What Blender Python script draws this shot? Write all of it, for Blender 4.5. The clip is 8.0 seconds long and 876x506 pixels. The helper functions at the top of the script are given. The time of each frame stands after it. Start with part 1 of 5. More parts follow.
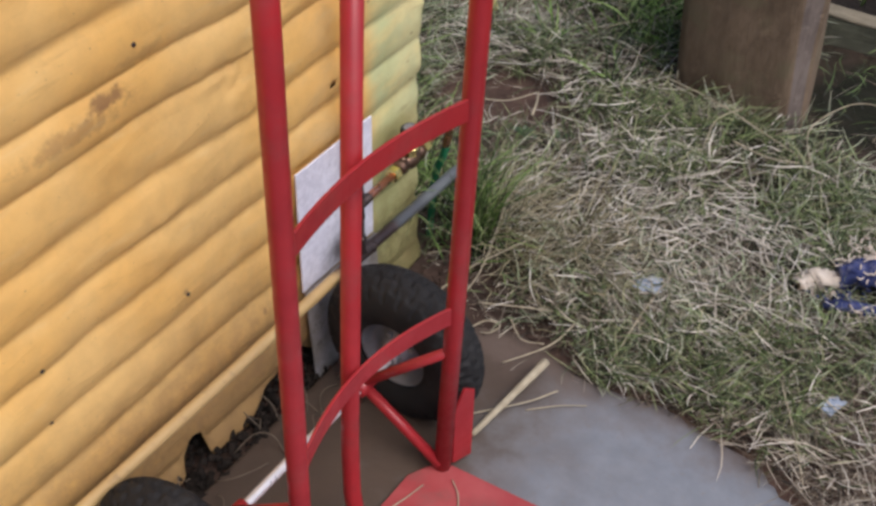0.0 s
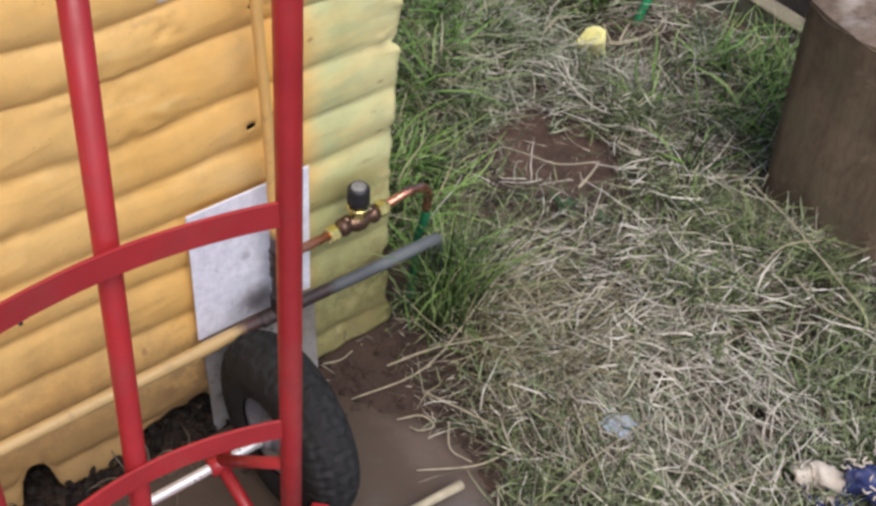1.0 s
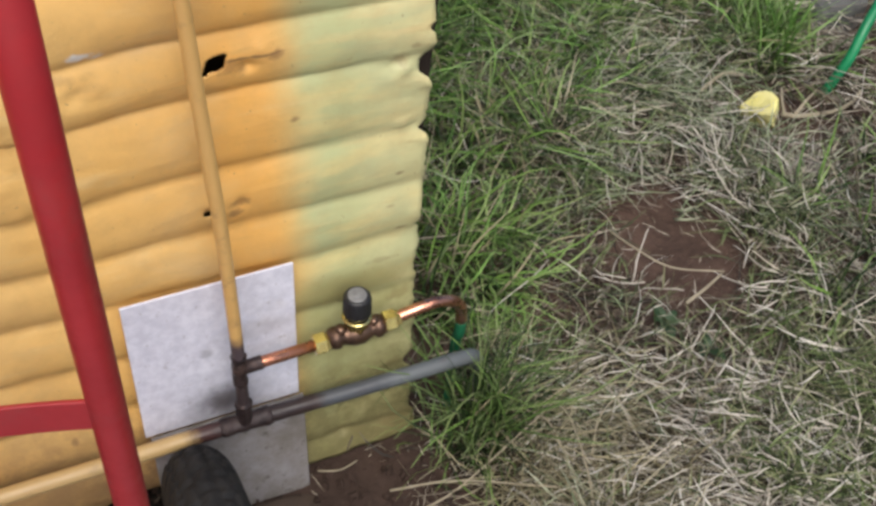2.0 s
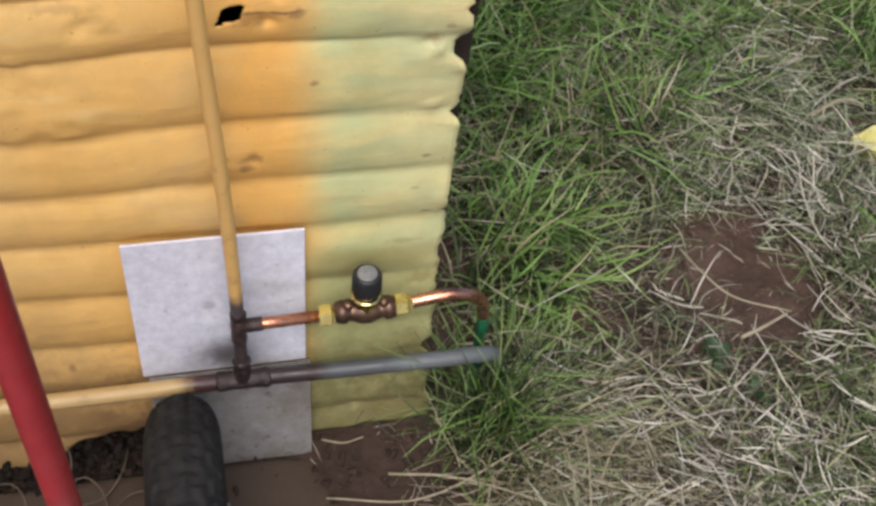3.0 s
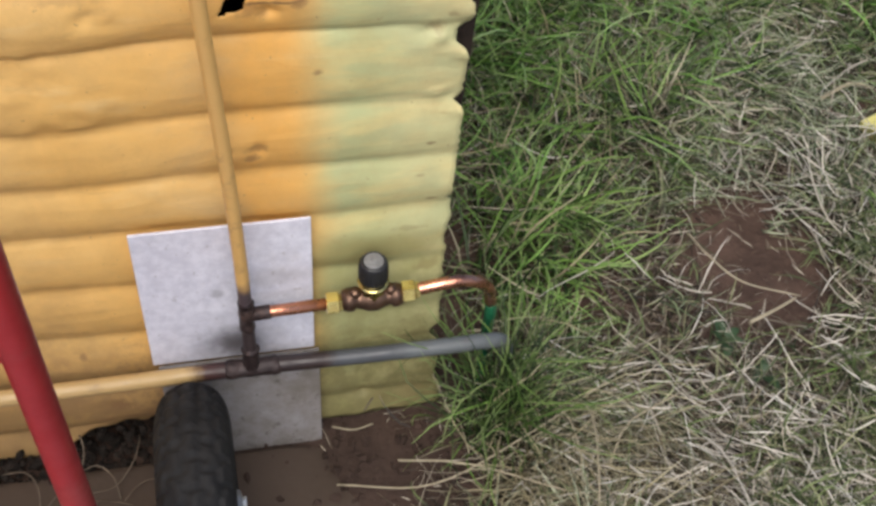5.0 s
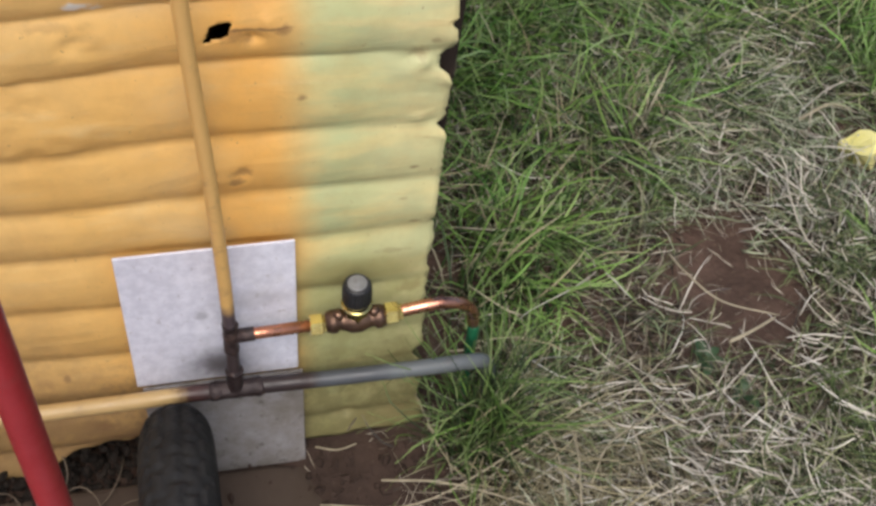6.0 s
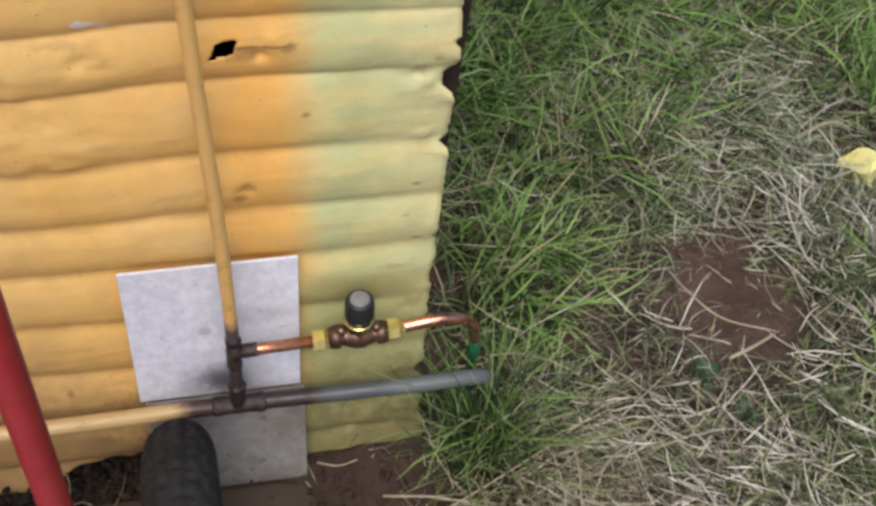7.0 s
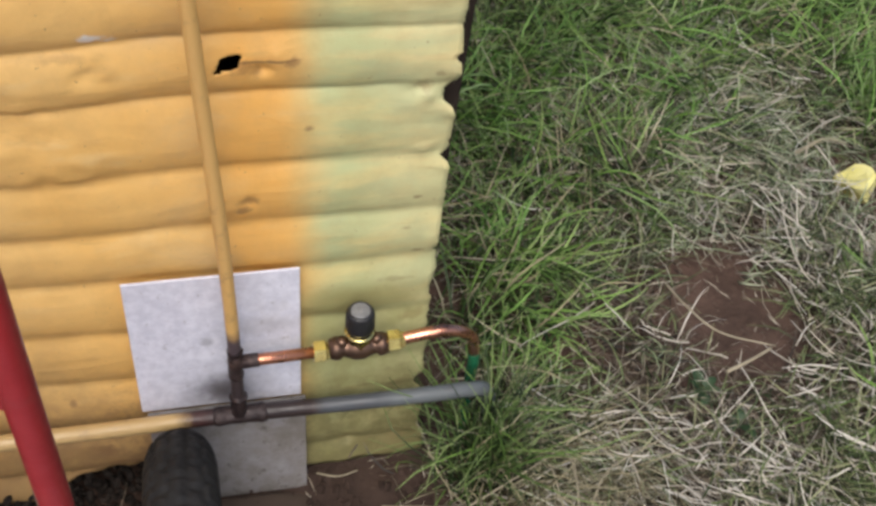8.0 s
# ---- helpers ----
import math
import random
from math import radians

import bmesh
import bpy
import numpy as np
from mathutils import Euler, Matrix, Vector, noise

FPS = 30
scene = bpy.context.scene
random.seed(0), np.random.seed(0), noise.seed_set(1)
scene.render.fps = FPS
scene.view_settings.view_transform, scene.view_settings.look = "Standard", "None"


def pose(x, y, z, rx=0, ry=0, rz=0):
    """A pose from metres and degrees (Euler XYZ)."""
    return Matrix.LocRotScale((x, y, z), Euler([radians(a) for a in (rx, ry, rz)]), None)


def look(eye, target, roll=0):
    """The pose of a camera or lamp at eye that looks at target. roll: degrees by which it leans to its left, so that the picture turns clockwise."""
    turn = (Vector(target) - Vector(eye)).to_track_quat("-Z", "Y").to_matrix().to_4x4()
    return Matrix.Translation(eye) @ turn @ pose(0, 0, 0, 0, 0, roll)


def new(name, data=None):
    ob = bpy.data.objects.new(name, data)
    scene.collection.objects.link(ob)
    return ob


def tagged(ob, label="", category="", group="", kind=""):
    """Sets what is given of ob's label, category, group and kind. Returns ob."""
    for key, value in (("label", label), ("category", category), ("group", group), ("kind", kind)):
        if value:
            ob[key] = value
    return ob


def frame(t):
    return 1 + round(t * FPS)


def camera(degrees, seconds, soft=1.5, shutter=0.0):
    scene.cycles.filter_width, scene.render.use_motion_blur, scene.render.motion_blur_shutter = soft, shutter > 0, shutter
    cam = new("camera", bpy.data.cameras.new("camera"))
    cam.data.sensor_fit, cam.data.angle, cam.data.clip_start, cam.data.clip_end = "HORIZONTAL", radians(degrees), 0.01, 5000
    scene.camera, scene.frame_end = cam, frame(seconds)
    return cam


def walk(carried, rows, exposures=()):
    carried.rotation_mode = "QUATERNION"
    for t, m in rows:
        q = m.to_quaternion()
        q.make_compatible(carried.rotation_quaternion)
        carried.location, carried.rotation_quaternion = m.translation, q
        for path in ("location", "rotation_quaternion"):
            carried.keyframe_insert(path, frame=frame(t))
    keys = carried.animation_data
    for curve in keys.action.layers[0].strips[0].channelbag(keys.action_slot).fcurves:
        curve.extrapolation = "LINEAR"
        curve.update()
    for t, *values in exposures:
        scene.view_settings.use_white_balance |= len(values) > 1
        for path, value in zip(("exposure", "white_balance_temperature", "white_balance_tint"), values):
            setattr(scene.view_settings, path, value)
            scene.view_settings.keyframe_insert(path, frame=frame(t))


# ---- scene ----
cam = camera(38.9, 8.0, 2.9)
PATH = [
    (0, (0.906, 0.008, 1.436), (0.094, 1.274, 0.118), 1.7),
    (0.2, (0.935, 0.103, 1.428), (0.054, 1.34, 0.126), -0.4),
    (0.4, (0.976, 0.214, 1.435), (0.013, 1.416, 0.159), 0.6),
    (0.5, (1.008, 0.299, 1.431), (-0.006, 1.445, 0.144), 0.8),
    (0.6, (1.022, 0.348, 1.429), (0.0, 1.467, 0.124), 1.7),
    (0.8, (1.046, 0.449, 1.429), (0.009, 1.49, 0.072), 4.6),
    (1, (1.031, 0.542, 1.411), (-0.053, 1.497, 0.027), 5.0),
    (1.2, (0.977, 0.646, 1.386), (-0.139, 1.565, 0.004), 5.9),
    (1.3, (0.966, 0.7, 1.369), (-0.183, 1.595, -0.002), 6.2),
    (1.5, (0.886, 0.801, 1.369), (-0.237, 1.647, -0.052), 6.0),
    (2, (0.817, 0.967, 1.33), (-0.388, 1.57, -0.148), 4.8),
    (2.2, (0.813, 1.032, 1.33), (-0.402, 1.525, -0.18), 6.5),
    (3.3, (0.789, 1.121, 1.31), (-0.436, 1.466, -0.233), 6.5),
    (3.5, (0.787, 1.126, 1.314), (-0.424, 1.469, -0.24), 6.2),
    (4, (0.791, 1.129, 1.315), (-0.409, 1.465, -0.25), 5.8),
    (4.5, (0.796, 1.124, 1.32), (-0.407, 1.463, -0.241), 6.1),
    (4.7, (0.798, 1.126, 1.318), (-0.415, 1.453, -0.238), 5.7),
    (5.8, (0.803, 1.122, 1.328), (-0.425, 1.478, -0.21), 5.8),
    (6, (0.8, 1.123, 1.332), (-0.427, 1.484, -0.205), 6.5),
    (6.5, (0.803, 1.119, 1.334), (-0.437, 1.486, -0.192), 6.4),
    (7, (0.807, 1.118, 1.337), (-0.443, 1.484, -0.181), 6.5),
    (7.5, (0.808, 1.116, 1.338), (-0.445, 1.487, -0.176), 6.7),
    (8, (0.816, 1.114, 1.347), (-0.45, 1.484, -0.157), 6.8),
]
EXPOSURE = [(0, 0.22, 6250, 15), (0.3, 0.29, 6250, 14), (0.5, 0.35, 6250, 13), (0.8, 0.42, 6250, 12), (1.0, 0.44, 6250, 12), (1.3, 0.41, 6300, 11), (1.6, 0.36, 6400, 10), (2.2, 0.32, 6450, 10), (8, 0.31, 6450, 10)]
walk(cam, [(t, look(eye, target, roll)) for t, eye, target, roll in PATH], EXPOSURE)

# ---- light ----
world = bpy.data.worlds.new("world")
scene.world = world
world.use_nodes = True
wn, wl = world.node_tree.nodes, world.node_tree.links
sky = wn.new("ShaderNodeTexSky")
sky.sky_type, sky.sun_disc = "NISHITA", False
sky.sun_elevation, sky.sun_rotation = radians(57), radians(106)
sky.air_density, sky.dust_density, sky.ozone_density = 1.0, 4.0, 1.0
wn["Background"].inputs[1].default_value = 0.112
wl.new(sky.outputs[0], wn["Background"].inputs[0])
sun = new("sun", bpy.data.lights.new("sun", "SUN"))
sun.data.energy, sun.data.angle, sun.data.color = 1.8, radians(44), (1.0, 0.97, 0.92)
sun.matrix_world = look((2.55, -0.75, 4.2), (0, 0.0, 0))


# ---- materials ----
class Mat:
    """A node material with a Principled shader and short calls for the usual nodes."""

    def __init__(self, name, rough=0.7, metal=0.0, spec=0.5):
        self.m = bpy.data.materials.new(name)
        self.m.use_nodes = True
        self.t = self.m.node_tree
        self.p = self.t.nodes["Principled BSDF"]
        self.p.inputs["Roughness"].default_value = rough
        self.p.inputs["Metallic"].default_value = metal
        self.p.inputs["Specular IOR Level"].default_value = spec
        self.co = self.node("ShaderNodeTexCoord").outputs["Object"]

    def node(self, kind):
        return self.t.nodes.new(kind)

    def put(self, socket, value):
        if isinstance(value, bpy.types.NodeSocket):
            self.t.links.new(value, socket)
        elif isinstance(value, (tuple, list)) and len(value) == 3 and socket.type == "RGBA":
            socket.default_value = (*value, 1)
        else:
            socket.default_value = value

    def mapped(self, scale=(1, 1, 1), move=(0, 0, 0)):
        n = self.node("ShaderNodeMapping")
        n.inputs["Scale"].default_value, n.inputs["Location"].default_value = scale, move
        self.put(n.inputs["Vector"], self.co)
        return n.outputs[0]

    def noise(self, scale, detail=4.0, rough=0.6, warp=0.0, vector=None):
        n = self.node("ShaderNodeTexNoise")
        n.inputs["Scale"].default_value, n.inputs["Detail"].default_value = scale, detail
        n.inputs["Roughness"].default_value, n.inputs["Distortion"].default_value = rough, warp
        self.put(n.inputs["Vector"], vector or self.co)
        return n.outputs["Fac"]

    def ramp(self, value, low, high, a=0.0, b=1.0):
        n = self.node("ShaderNodeMapRange")
        n.interpolation_type = "SMOOTHSTEP"
        for i, v in enumerate((value, low, high, a, b)):
            self.put(n.inputs[i], v)
        return n.outputs[0]

    def math(self, op, a, b=0.0):
        n = self.node("ShaderNodeMath")
        n.operation = op
        self.put(n.inputs[0], a)
        self.put(n.inputs[1], b)
        return n.outputs[0]

    def mix(self, fac, a, b, blend="MIX"):
        n = self.node("ShaderNodeMix")
        n.data_type, n.blend_type = "RGBA", blend
        self.put(n.inputs[0], fac)
        self.put(n.inputs[6], a)
        self.put(n.inputs[7], b)
        return n.outputs[2]

    def axis(self, name):
        n = self.node("ShaderNodeSeparateXYZ")
        self.put(n.inputs[0], self.co)
        return n.outputs[name]

    def spot(self, place, size, ragged=1.1, scale=70.0, outer=1.15, inner=0.3):
        """A stain or painted patch round a place: 1 inside, 0 outside, with an uneven edge."""
        d = self.node("ShaderNodeVectorMath")
        d.operation = "LENGTH"
        self.put(d.inputs[0], self.mapped([1 / s for s in size], [-p / s for p, s in zip(place, size)]))
        return self.ramp(self.math("ADD", d.outputs["Value"], self.math("MULTIPLY", self.math("SUBTRACT", self.noise(scale, 5), 0.5), 2 * ragged)), outer, inner)

    def random(self):
        return self.node("ShaderNodeObjectInfo").outputs["Random"]

    def island(self):
        return self.node("ShaderNodeNewGeometry").outputs["Random Per Island"]

    def done(self, colour, bump=None, strength=0.3, depth=0.002, rough=None):
        self.put(self.p.inputs["Base Color"], colour)
        if rough is not None:
            self.put(self.p.inputs["Roughness"], rough)
        if bump is not None:
            b = self.node("ShaderNodeBump")
            b.inputs["Strength"].default_value, b.inputs["Distance"].default_value = strength, depth
            self.put(b.inputs["Height"], bump)
            self.put(self.p.inputs["Normal"], b.outputs[0])
        return self.m


def painted_iron():
    m = Mat("yellow painted corrugated iron", 0.5)
    y, z = m.axis("Y"), m.axis("Z")
    wob = m.math("MULTIPLY", m.math("SUBTRACT", m.noise(9, 4), 0.5), 0.06)
    yw = m.math("ADD", y, wob)
    big, fine = m.noise(5, 3, 0.5), m.noise(55, 5, 0.65)
    c = m.mix(m.ramp(big, 0.35, 0.7), (0.78, 0.460, 0.135), (0.80, 0.515, 0.185))
    # older, greyer brush strokes beside the riser, then a fresh orange coat
    worn = m.math("MULTIPLY", m.ramp(yw, 1.02, 1.10), m.ramp(m.noise(7, 5, 0.65, 0.5, m.mapped((1, 1, 1.6))), 0.38, 0.62, 0.1, 0.75))
    c = m.mix(worn, c, (0.63, 0.43, 0.19))
    fresh = m.math("MULTIPLY", m.ramp(yw, 1.115, 1.165), m.ramp(m.noise(9, 4, 0.6), 0.3, 0.62, 0.45, 1.0))
    c = m.mix(fresh, c, (0.79, 0.425, 0.105))
    # the orange ends over the older pale mint paint, with cream showing through in level streaks
    streak = m.noise(5, 4, 0.6, 0.3, m.mapped((1, 1.2, 6)))
    pale = m.mix(m.ramp(streak, 0.45, 0.66), (0.50, 0.525, 0.265), (0.65, 0.58, 0.265))
    pale = m.mix(m.math("MULTIPLY", m.ramp(y, 1.255, 1.32), 0.5), pale, (0.70, 0.635, 0.335))
    c = m.mix(m.ramp(yw, 1.190, 1.242), c, pale)
    c = m.mix(m.math("MULTIPLY", m.ramp(y, 1.21, 1.25), m.ramp(m.noise(8, 4), 0.52, 0.64, 0.0, 0.4)), c, (0.42, 0.47, 0.27))
    # grubby smears and splashed dirt along the foot of the sheet
    c = m.mix(m.ramp(m.noise(3.5, 6, 0.7), 0.58, 0.78, 0.0, 0.28), c, (0.42, 0.25, 0.09))
    c = m.mix(m.math("MULTIPLY", m.ramp(m.math("ADD", z, m.math("MULTIPLY", fine, 0.11)), 0.21, 0.06), 0.85), c, (0.215, 0.148, 0.08))
    smear = m.noise(6, 6, 0.7, 0.4, m.mapped((1, 1.6, 13)))
    c = m.mix(m.ramp(smear, 0.56, 0.76, 0.0, 0.36), c, (0.40, 0.23, 0.07))
    light = m.noise(5, 5, 0.65, 0.3, m.mapped((1, 1.3, 7), (0, 3, 1)))
    c = m.mix(m.ramp(light, 0.55, 0.75, 0.0, 0.4), c, (0.80, 0.61, 0.30))
    # rust, scrapes, scorch marks, painted shade of dents and creases: place, size, strength
    for place, size, amount in (((0, 0.743, 0.671), (0.05, 0.030, 0.012), 0.75), ((0, 0.69, 0.655), (0.05, 0.09, 0.014), 0.42), ((0, 0.80, 0.70), (0.05, 0.05, 0.010), 0.3),
                                ((0, 1.013, 0.667), (0.05, 0.030, 0.006), 0.28), ((0, 1.04, 0.655), (0.05, 0.02, 0.006), 0.18),
                                ((0, 1.185, 0.653), (0.05, 0.030, 0.0022), 0.8), ((0, 1.203, 0.651), (0.05, 0.008, 0.006), 0.6),
                                ((0, 1.165, 0.645), (0.05, 0.014, 0.010), 0.5), ((0, 1.16, 0.487), (0.05, 0.014, 0.007), 0.5), ((0, 1.155, 0.474), (0.05, 0.010, 0.006), 0.6),
                                ((0, 1.218, 0.573), (0.05, 0.005, 0.004), 0.6), ((0, 1.32, 0.610), (0.05, 0.013, 0.010), 0.45), ((0, 1.335, 0.628), (0.05, 0.006, 0.004), 0.4),
                                ((0, 1.265, 0.050), (0.05, 0.016, 0.020), 0.95), ((0, 1.285, 0.030), (0.05, 0.022, 0.014), 0.9), ((0, 1.340, 0.035), (0.05, 0.030, 0.022), 0.9),
                                ((0, 1.333, 0.280), (0.05, 0.018, 0.010), 0.7), ((0, 1.325, 0.155), (0.05, 0.022, 0.007), 0.9), ((0, 1.31, 0.345), (0.05, 0.020, 0.004), 0.35),
                                ((0, 1.33, 0.384), (0.05, 0.008, 0.004), 0.6), ((0, 1.325, 0.47), (0.05, 0.006, 0.003), 0.6), ((0, 1.315, 0.425), (0.05, 0.006, 0.003), 0.4),
                                ((0, 0.92, 0.045), (0.05, 0.05, 0.02), 0.7), ((0, 0.975, 0.088), (0.05, 0.034, 0.016), 0.95), ((0, 0.995, 0.062), (0.05, 0.046, 0.009), 1.0), ((0, 0.93, 0.10), (0.05, 0.03, 0.014), 0.8), ((0, 0.88, 0.09), (0.05, 0.05, 0.010), 0.7),
                                ((0, 0.959, 0.187), (0.05, 0.005, 0.007), 0.7), ((0, 0.811, 0.338), (0.05, 0.006, 0.006), 0.6)):
        c = m.mix(m.math("MULTIPLY", m.spot(place, size), amount), c, (0.17, 0.080, 0.042))
    for place, size in (((0, 1.041, 0.688), (0.05, 0.014, 0.005)), ((0, 1.055, 0.683), (0.05, 0.008, 0.004))):
        c = m.mix(m.spot(place, size), c, (0.82, 0.80, 0.76))
    # olive scorch from soldering, behind the valve
    c = m.mix(m.math("MULTIPLY", m.spot((0, 1.262, 0.318), (0.08, 0.090, 0.032), 0.5, 18), 0.65), c, (0.25, 0.215, 0.075))
    specks = m.ramp(m.noise(160, 2), 0.71, 0.76)
    c = m.mix(m.math("MULTIPLY", specks, 0.6), c, (0.22, 0.12, 0.06))
    c = m.mix(m.ramp(m.noise(24, 6, 0.7), 0.38, 0.68, 0.0, 0.2), c, (0.40, 0.25, 0.10))
    # olive grime low on the green end, earth splashed on the yellow foot
    grime = m.math("MULTIPLY", m.ramp(y, 1.185, 1.225), m.ramp(m.math("ADD", z, m.math("MULTIPLY", m.noise(14, 5, 0.7), 0.18)), 0.50, 0.32))
    c = m.mix(m.math("MULTIPLY", grime, m.ramp(m.noise(11, 5, 0.7), 0.35, 0.65, 0.4, 0.9)), c, (0.315, 0.305, 0.125))
    splash = m.ramp(m.math("ADD", z, m.math("MULTIPLY", m.noise(20, 6, 0.75, 0.5), 0.22)), 0.36, 0.20)
    c = m.mix(m.math("MULTIPLY", splash, m.ramp(m.noise(48, 6, 0.75), 0.38, 0.6, 0.35, 0.9)), c, m.mix(m.ramp(y, 1.185, 1.225), (0.25, 0.15, 0.075), (0.20, 0.18, 0.075)))
    film = m.math("MULTIPLY", m.ramp(y, 1.06, 0.92), m.ramp(m.math("ADD", z, m.math("MULTIPLY", m.noise(5, 6, 0.7, 0.4), 0.26)), 0.50, 0.32))
    c = m.mix(m.math("MULTIPLY", film, m.ramp(m.noise(26, 6, 0.7), 0.3, 0.65, 0.35, 0.8)), c, (0.42, 0.265, 0.105))
    h = m.math("ADD", m.noise(22, 6, 0.62), m.math("MULTIPLY", m.noise(9, 3, 0.5, 0.8, m.mapped((1, 1, 3))), 1.3))
    return m.done(c, h, 0.4, 0.004, m.ramp(fine, 0.3, 0.7, 0.4, 0.62))


def plain(name, a, b, scale=30.0, rough=0.7, metal=0.0, bump=0.3, depth=0.002, spec=0.5, dirt=None, dirt_amount=0.5):
    """Two shades at two scales, with an optional dirt colour and fine relief."""
    m = Mat(name, rough, metal, spec)
    c = m.mix(m.ramp(m.noise(scale, 5), 0.3, 0.7), a, b)
    c = m.mix(m.ramp(m.noise(scale * 0.2, 4), 0.35, 0.75, 0.0, 0.5), c, [v * 0.72 for v in a])
    if dirt:
        c = m.mix(m.math("MULTIPLY", m.ramp(m.noise(scale * 0.6, 6, 0.7), 0.5, 0.68), dirt_amount), c, dirt)
    return m.done(c, m.noise(scale * 5, 4), bump, depth, m.ramp(m.noise(scale * 2, 3), 0.3, 0.7, max(rough - 0.1, 0.05), min(rough + 0.12, 1)))


def burnt_pipe(name, coordinate, steps):
    """A pipe whose finish changes along one coordinate: (from, colour) in order, with ragged joins."""
    m = Mat(name, 0.42, 0.0)
    at = m.math("ADD", m.axis(coordinate), m.math("MULTIPLY", m.math("SUBTRACT", m.noise(60, 4), 0.5), 0.025))
    c = steps[0][1]
    for start, colour in steps[1:]:
        c = m.mix(m.ramp(at, start - 0.012, start + 0.012), c, colour)
    c = m.mix(m.ramp(m.noise(45, 5, 0.7), 0.52, 0.74, 0.0, 0.3), c, (0.09, 0.055, 0.045))
    return m.done(c, m.noise(150, 4), 0.3, 0.001, m.ramp(m.noise(50, 3), 0.3, 0.7, 0.3, 0.55))


def cement_board(dirty=0.0):
    m = Mat("pale cement board", 0.85)
    c = m.mix(m.ramp(m.noise(70, 5, 0.7), 0.3, 0.7), (0.60, 0.60, 0.69), (0.76, 0.76, 0.85))
    c = m.mix(m.ramp(m.noise(130, 3), 0.63, 0.72, 0, 0.5), c, (0.36, 0.34, 0.36))
    c = m.mix(m.ramp(m.noise(11, 4), 0.5, 0.75, 0, 0.35), c, (0.46, 0.43, 0.42))
    for size, amount in (((0.1, 0.066, 0.052), 0.5), ((0.1, 0.040, 0.036), 0.7), ((0.1, 0.026, 0.024), 0.85)):
        c = m.mix(m.math("MULTIPLY", m.spot((0, 1.122, 0.196), size, 0.5, 25, 1.2, 0.0), amount), c, (0.09, 0.08, 0.085))
    if dirty:
        # brown dirt, made heavier to paint in the shade low on the wall
        c = m.mix(m.ramp(m.noise(16, 5, 0.7), 0.25, 0.7, 0.72 * dirty, dirty), c, (0.150, 0.128, 0.100))
        c = m.mix(m.ramp(m.noise(60, 4, 0.7), 0.58, 0.68, 0, 0.6), c, (0.07, 0.055, 0.045))
    c = m.mix(m.math("MULTIPLY", m.spot((0, 1.109, 0.288), (0.1, 0.009, 0.010), 0.6), 0.45), c, (0.2, 0.2, 0.23))
    c = m.mix(m.math("MULTIPLY", m.spot((0, 1.165, 0.305), (0.1, 0.05, 0.02), 0.5, 20), 0.35), c, (0.3, 0.28, 0.28))
    return m.done(c, m.noise(200, 4), 0.25, 0.001)


def soil_colour(m):
    c = m.mix(m.ramp(m.noise(14, 6, 0.7), 0.3, 0.7), (0.062, 0.040, 0.031), (0.125, 0.080, 0.062))
    c = m.mix(m.ramp(m.noise(3, 4), 0.4, 0.7, 0, 0.5), c, (0.092, 0.057, 0.042))
    return m.mix(m.ramp(m.noise(90, 3), 0.62, 0.7, 0, 0.4), c, (0.19, 0.14, 0.105))


def soil():
    m = Mat("reddish brown soil", 0.95, 0, 0.2)
    h = m.math("ADD", m.noise(60, 6, 0.7), m.math("MULTIPLY", m.noise(15, 3), 1.5))
    # damp and the soft shade by the boards, both put into the soil colour
    damp_shade = m.mix(m.math("MULTIPLY", m.spot((0.10, 1.22, 0), (0.32, 0.26, 0.5), 0.5, 12), 0.65), soil_colour(m), (0.038, 0.026, 0.021))
    # ground turned near black with a green tinge between the post and the edging
    c = m.mix(m.math("MULTIPLY", m.spot((0.74, 2.24, 0.03), (0.70, 0.42, 0.6), 0.5, 9), 0.97), damp_shade, (0.013, 0.015, 0.009))
    return m.done(c, h, 0.7, 0.008)


def concrete():
    m = Mat("grey concrete slab with red soil trodden in", 0.72, 0, 0.3)
    c = m.mix(m.ramp(m.noise(26, 6, 0.65), 0.3, 0.7), (0.172, 0.190, 0.218), (0.205, 0.222, 0.250))
    c = m.mix(m.ramp(m.noise(120, 3), 0.6, 0.72, 0, 0.5), c, (0.2, 0.18, 0.17))
    far = m.math("ADD", m.axis("X"), m.math("MULTIPLY", m.math("SUBTRACT", m.noise(6, 5, 0.65), 0.5), 0.5))
    c = m.mix(m.ramp(far, 0.55, 0.30, 0.0, 0.7), c, (0.130, 0.108, 0.092))
    c = m.mix(m.ramp(far, 0.40, 0.22, 0.0, 0.95), c, (0.072, 0.050, 0.036))
    edge = m.math("ADD", m.axis("Y"), m.math("MULTIPLY", m.math("SUBTRACT", m.noise(9, 5, 0.65), 0.5), 0.22))
    c = m.mix(m.ramp(edge, 1.19, 1.29, 0, 0.75), c, (0.135, 0.100, 0.082))
    return m.done(c, m.noise(70, 6), 0.4, 0.003, m.ramp(m.noise(12, 4), 0.3, 0.7, 0.5, 0.85))


